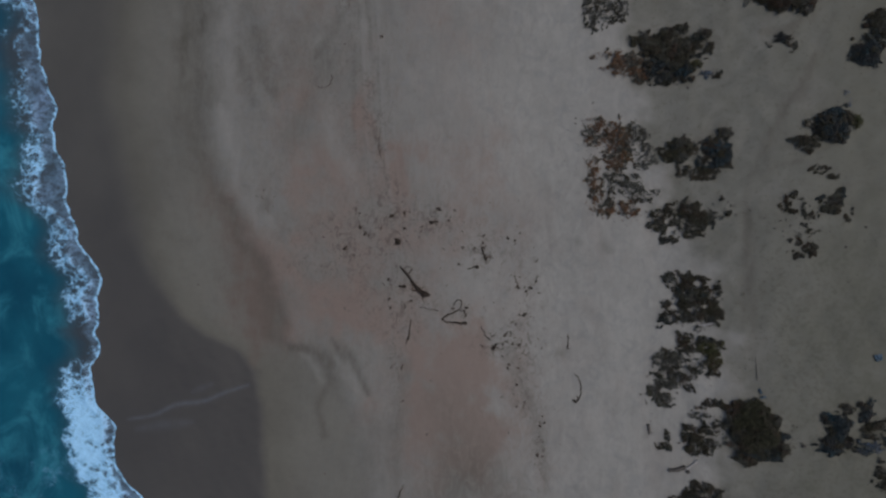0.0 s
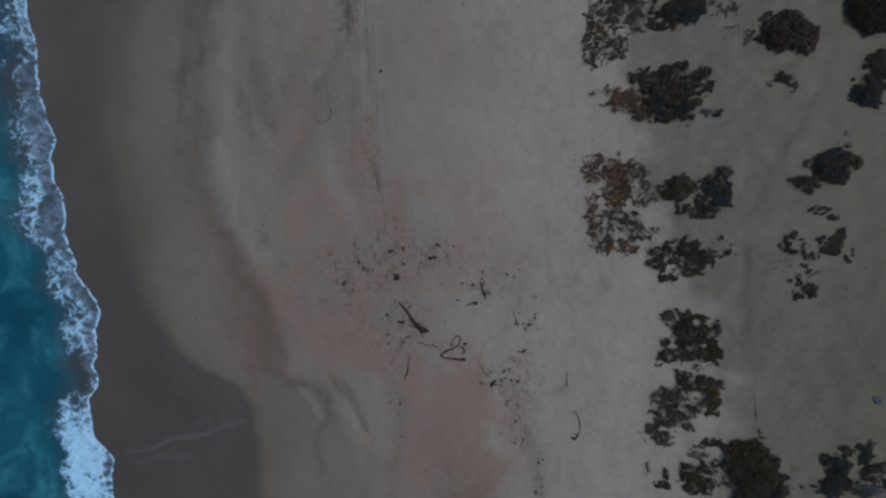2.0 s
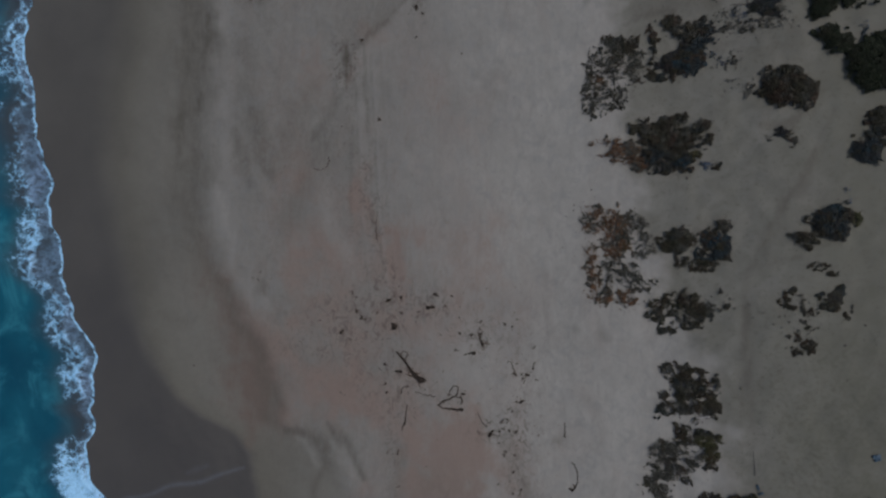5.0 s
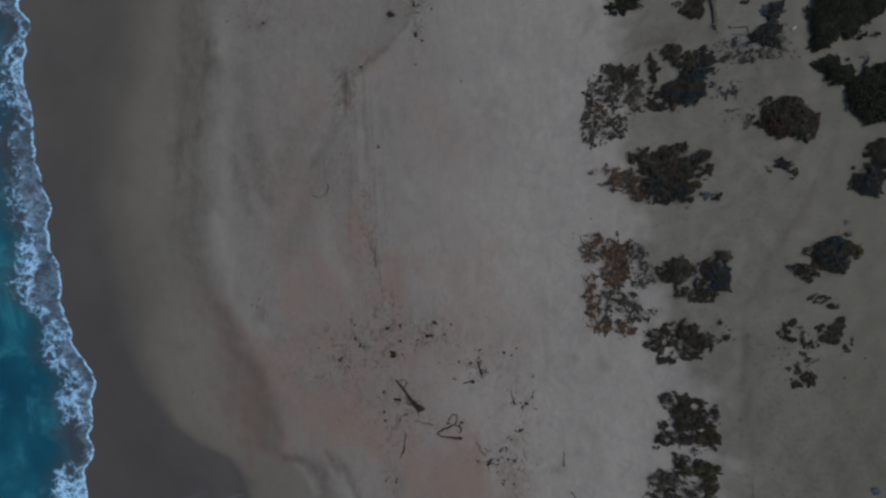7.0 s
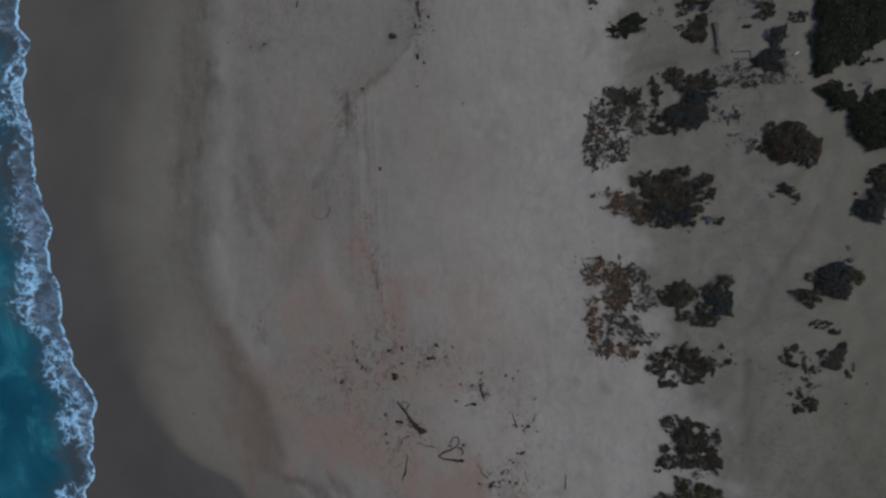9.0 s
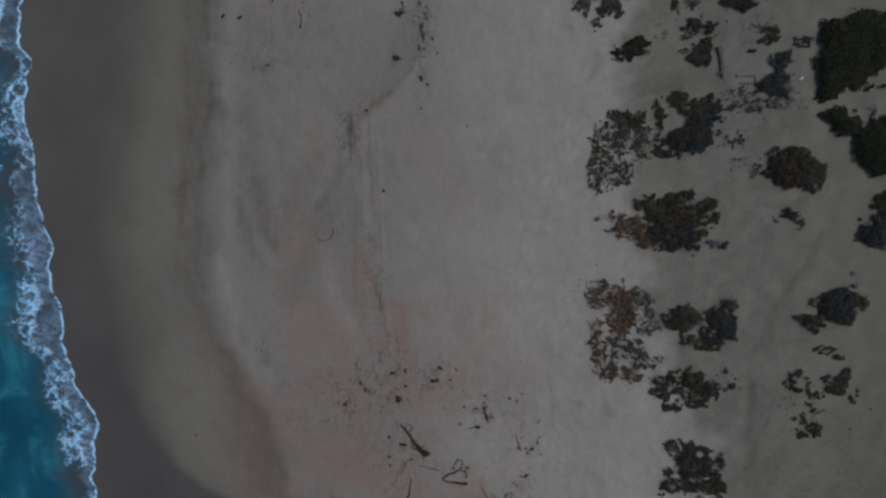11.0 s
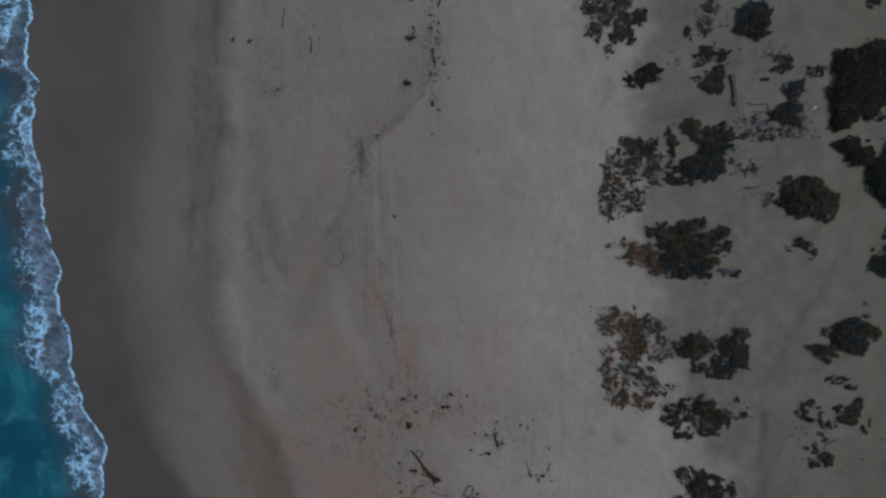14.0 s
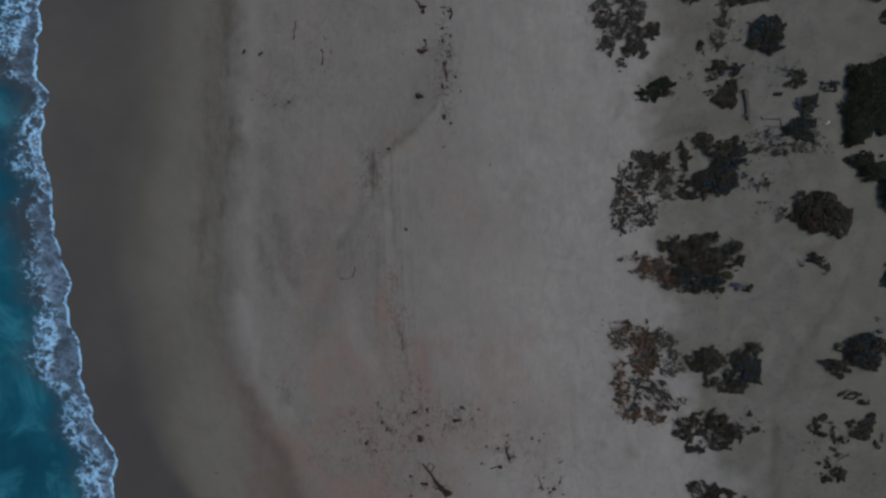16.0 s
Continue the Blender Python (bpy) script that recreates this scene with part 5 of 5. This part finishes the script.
for lab, hx, hy, hr in [
    ("round dark knot of stranded kelp", -5.59, 1.15, 0.32), ("dark knot of stranded kelp", -2.06, 3.07, 0.32), ("small brown knot of kelp", -6.17, 3.77, 0.26),
    ("small knot of kelp", -4.91, 3.99, 0.20), ("small knot of kelp", -1.44, 4.42, 0.22), ("small knot of kelp", -10.90, 0.48, 0.22),
    ("small knot of kelp", -9.40, 2.65, 0.22), ("small knot of kelp", -8.87, 2.02, 0.18), ("small dark knot of kelp", 7.57, -3.45, 0.24),
    ("small dark knot of kelp", 7.01, -6.08, 0.24), ("dark knot of stranded kelp", 3.94, -9.22, 0.32), ("small knot of kelp", 2.05, 0.47, 0.18),
    ("tiny knot of kelp", 3.00, 1.76, 0.13), ("tiny knot of kelp", -6.51, -2.59, 0.15), ("dark knot of stranded kelp", -6.04, 39.31, 0.30),
    ("dark knot of stranded kelp", -6.11, 34.97, 0.28), ("small knot of kelp", -3.57, 32.83, 0.22), ("small knot of kelp", -23.90, 39.59, 0.2),
    ("small knot of kelp", -22.06, 39.37, 0.2), ("small knot of kelp", -7.21, 21.78, 0.16), ("small knot of kelp", -9.04, 29.84, 0.16), ("round dark knot of stranded kelp", -5.55, 39.35, 0.34), ("dark knot of stranded kelp", -6.0, 34.85, 0.30), ("dark knot of stranded kelp", -5.75, 43.5, 0.34),
]:
    kelp_heap(lab, hx, hy, hr, 5)


rng = np.random.default_rng(404)
for cx, cy, sx, sy, count in [(-3.62, 38.05, 0.66, 2.60, 24), (-3.46, 43.03, 0.45, 0.79, 4), (-9.28, 2.47, 2.26, 0.90, 5), (-1.84, 3.57, 1.68, 0.90, 5), (2.38, 0.47, 1.23, 1.00, 6),
                              (6.85, -5.13, 1.00, 2.78, 8), (4.89, -8.94, 1.11, 0.56, 8), (6.28, -12.39, 0.67, 1.39, 6), (8.61, -17.38, 0.28, 2.23, 7), (-21.02, 34.85, 1.26, 0.69, 2), (-4.96, -4.91, 0.79, 0.56, 4), (0.70, -5.82, 0.67, 0.45, 4)]:
    for _ in range(count):
        kelp_heap("tiny brown scrap of stranded kelp", cx + rng.normal() * sx, cy + rng.normal() * sy, rng.uniform(0.06, 0.15), 4)


def rough_stone(label, x, y, r):
    rng = np.random.default_rng(int(abs(x * 31 + y * 17) * 10))
    v, f = lump(0, 0, r * 0.3, r, r * 0.8, r * 0.6, rng, 0.15)
    ob = part("stone", v, f, ROCK, None, smooth=True)
    ob.location = (x, y, float(ground_z(x, y)))
    tagged(ob, label, "stone", "loose stones")


for sx, sy, sr in [(-26.41, -3.26, 0.13), (22.18, 15.63, 0.13), (15.03, 35.77, 0.12), (34.80, 0.52, 0.12), (36.51, 2.32, 0.12), (31.44, -17.34, 0.2), (22.08, -20.60, 0.2)]:
    rough_stone("small dark stone lying on the sand", sx, sy, sr)


def log(label, points, r0, r1, mat, stubs=2, group="driftwood"):
    rng = np.random.default_rng(int(abs(points[0][0] * 71 + points[0][1] * 13) * 10))
    root = anchor("driftwood_log", *points[0])
    base = np.array(root.location)
    n = 14
    path = spline(on_sand(points, 0.0), n)
    rad = np.linspace(r0, r1, n) * (1 + rng.uniform(-0.12, 0.12, n))
    path[:, 2] += rad * 0.75
    path -= base
    v, f = tube(path, rad, 9, 0.12, rng)
    trunk = part("trunk", v, f, mat, root, smooth=True)
    for _ in range(stubs):
        i = rng.integers(2, n - 2)
        an = rng.uniform(0, 6.283)
        tip = path[i] + np.array([math.cos(an) * 0.45, math.sin(an) * 0.45, 0.12])
        v, f = tube(spline([path[i], tip], 4), [r0 * 0.5, r0 * 0.4, r0 * 0.3, r0 * 0.15], 6, 0.15, rng)
        part("branch_stub", v, f, mat, trunk, smooth=True)
    tagged(root, label, "driftwood", group)


log("bleached pale driftwood beam under a shrub", [(22.97, -6.80), (23.72, -6.66), (24.46, -6.47)], 0.13, 0.11, BLEACHED, 0)
log("weathered grey driftwood log on sand", [(20.40, -20.58), (21.13, -20.45), (21.79, -20.15)], 0.16, 0.2, WOOD, 2)
log("bleached broken driftwood root", [(21.89, -20.30), (22.36, -19.93), (22.93, -19.44)], 0.1, 0.06, BLEACHED, 3)
log("dark weathered driftwood log", [(24.06, 34.95), (24.25, 33.89), (24.46, 32.10)], 0.26, 0.14, WOOD, 3)
log("thin grey pole lying on dune sand", [(27.62, -9.41), (27.71, -10.44), (27.75, -11.57)], 0.02, 0.035, WOOD, 0)
log("thin grey pole lying on dune sand", [(18.65, -16.38), (18.75, -17.35)], 0.12, 0.08, WOOD, 1)
log("thin grey pole lying on dune sand", [(25.80, 32.13), (26.95, 32.07)], 0.04, 0.05, WOOD, 0)
log("thin grey pole lying on dune sand", [(26.99, 32.02), (27.04, 31.40)], 0.04, 0.05, WOOD, 0)
log("thin grey pole lying on dune sand", [(25.81, 31.51), (27.00, 31.35)], 0.04, 0.04, WOOD, 0)


def scrap(label, x, y, w, h, turn, mat):
    """A crumpled sheet of plastic, half buried."""
    rng = np.random.default_rng(int(abs(x * 7 + y * 3) * 10))
    n = 6
    verts = []
    for lift in (0.05, 0.03):
        for i in range(n):
            for k in range(n):
                u, v = i / (n - 1) - 0.5, k / (n - 1) - 0.5
                verts.append((w * u * (1 + 0.3 * v) + rng.normal() * 0.02, h * v + rng.normal() * 0.02, lift + (abs(rng.normal()) * 0.06 + 0.05 * math.sin(6 * u + 4 * v)) * (1 if lift > 0.04 else 0.9)))
    faces = []
    for o in (0, n * n):
        for i in range(n - 1):
            for k in range(n - 1):
                q = (o + i * n + k, o + (i + 1) * n + k, o + (i + 1) * n + k + 1, o + i * n + k + 1)
                faces.append(q if o == 0 else q[::-1])
    ob = part("plastic_scrap", verts, faces, mat)
    ob.matrix_world = pose(x, y, float(ground_z(x, y)), 0, 0, turn)
    tagged(ob, label, "litter", "litter on the dune")


scrap("faded blue crumpled plastic scrap on sand", 27.92, -12.59, 0.2, 0.5, 20, BLUE)
scrap("faded blue crumpled plastic scrap on sand", 28.14, -13.09, 0.5, 0.2, 20, BLUE)
scrap("faded blue crumpled plastic sheet on dune sand", 37.21, -9.16, 0.6, 0.55, 10, BLUE)
scrap("white crumpled plastic scrap on sand", 30.61, 31.54, 0.45, 0.18, 40, WHITE)
# added white piece that stands for a tiny glint on the shrub top
scrap("small white scrap standing in for a glint on a shrub", 29.28, 23.00, 0.12, 0.1, 40, WHITE)


# ---------------------------------------------------------------- uncountable small stuff
def flakes(name, label, category, xy, size, mat, rng, lift=0.02, long=2.0, spread=0.7):
    n = len(xy)
    z = ground_z(xy[:, 0], xy[:, 1]) + lift
    pos = np.stack([xy[:, 0], xy[:, 1], z], -1)
    th = rng.uniform(0, 6.283, n)
    ax = np.stack([np.cos(th), np.sin(th), rng.normal(size=n) * 0.25], -1)
    sd = np.stack([-np.sin(th), np.cos(th), rng.normal(size=n) * 0.25], -1)
    ln = (size * rng.lognormal(0, spread, n))[:, None]
    wd = ln / long
    quad = np.stack([pos - ax * ln * 0.5, pos - sd * wd * 0.5, pos + ax * ln * 0.5 + [0, 0, 0.02], pos + sd * wd * 0.5 + [0, 0, 0.03]], 1).reshape(-1, 3)
    ob = quads_part(name, quad, mat, None)
    return tagged(ob, label, category, kind="stuff")


rng = np.random.default_rng(77)
spots = []
for cx, cy, sx, sy, n in [
    (-8.70, 2.19, 3.11, 1.36, 90), (-5.82, 3.60, 2.25, 1.01, 60), (-2.12, 3.01, 1.96, 1.57, 80), (-4.67, -5.19, 1.69, 1.40, 60), (2.66, -0.09, 2.23, 1.95, 70), (7.12, -5.68, 1.67, 3.34, 120), (4.89, -8.88, 1.23, 0.67, 90),
    (6.28, -12.95, 0.89, 1.95, 60), (8.50, -17.94, 0.45, 2.78, 60), (-5.70, -11.43, 0.45, 3.37, 60), (-7.54, -2.37, 2.82, 1.69, 80), (-3.57, 37.77, 0.60, 2.52, 230), (-5.0, 38.9, 1.0, 1.2, 50), (-9.5, 38.0, 1.5, 3.0, 40), (-20.72, 35.13, 1.43, 1.03, 70), (-16.43, 39.61, 3.41, 3.41, 40),
    (-10.50, 27.77, 0.45, 1.70, 60), (-3.35, 33.05, 0.45, 0.56, 30), (3.78, 3.27, 3.35, 2.23, 50), (0.42, -5.43, 1.40, 0.84, 40), (-19.24, 5.11, 0.46, 1.14, 30)]:
    spots.append(np.stack([cx + rng.normal(size=n) * sx, cy + rng.normal(size=n) * sy], -1))
flakes("seaweed_litter", "scattered dark brown seaweed fragments on sand", "seaweed", np.vstack(spots), 0.13, LITTER, rng, 0.02, 4.0)

spots = []
for cx, cy, sx, sy, n in [
    (27.94, 29.36, 1.56, 0.42, 160), (26.28, 29.53, 0.94, 0.42, 90), (29.73, 30.50, 0.36, 0.82, 60), (25.28, 30.71, 0.74, 0.53, 60), (21.97, 40.64, 0.75, 1.29, 110), (26.98, 36.54, 0.83, 0.63, 60),
    (25.56, 26.55, 0.95, 0.53, 50), (26.92, 23.84, 0.83, 0.52, 50), (19.40, 36.59, 0.54, 0.65, 30), (24.68, 4.03, 1.16, 0.48, 70), (31.43, 2.46, 0.92, 1.23, 70), (22.92, 9.79, 0.64, 0.75, 50), (13.15, 10.43, 0.77, 2.21, 60),
    (10.55, 43.20, 0.78, 1.11, 50), (30.42, -16.89, 0.61, 0.82, 30), (16.31, 4.02, 1.64, 0.66, 50), (18.86, -13.12, 0.65, 0.98, 40)]:
    spots.append(np.stack([cx + rng.normal(size=n) * sx, cy + rng.normal(size=n) * sy], -1))
flakes("twig_litter", "dead dark leaf and twig litter around the shrubs", "plant litter", np.vstack(spots), 0.14, LEAF["k"], rng, 0.04, 2.4)

xy = np.stack([rng.uniform(-14, 24, 900), rng.uniform(-26, 48, 900)], -1)
flakes("beach_debris", "fine dark debris specks strewn over the sand", "debris", xy[:500], 0.05, LITTER, rng)

xy = np.stack([rng.uniform(16, 44, 16000), rng.uniform(-32, 50, 16000)], -1)
field = waves(xy[:, 0], xy[:, 1], 61, 7) + 0.6 * waves(xy[:, 0], xy[:, 1], 62, 2)
xy = xy[(field + rng.normal(size=len(xy)) * 0.35 > 0.25) & (xy[:, 0] > DUNE_LINE(xy[:, 1]) + 0.6)]
more = np.stack([rng.uniform(23, 42, 9000), rng.uniform(-30, 6, 9000)], -1)
field = fbm(more[:, 0], more[:, 1], 64, 2.2, 4) + 0.10 * sstep(24, 34, more[:, 0]) - 0.16 * sstep(-6, 6, more[:, 1]) + rng.normal(size=len(more)) * 0.05
more = more[field > 0.68]
xy = np.vstack([xy, np.repeat(more, 2, 0) + rng.normal(size=(2 * len(more), 2)) * 0.07])
flakes("dune_herbs", "sparse low olive herbs dotting the dune sand", "ground cover", xy[::3], 0.07, TUFT, rng, 0.03, 1.7, 0.45)
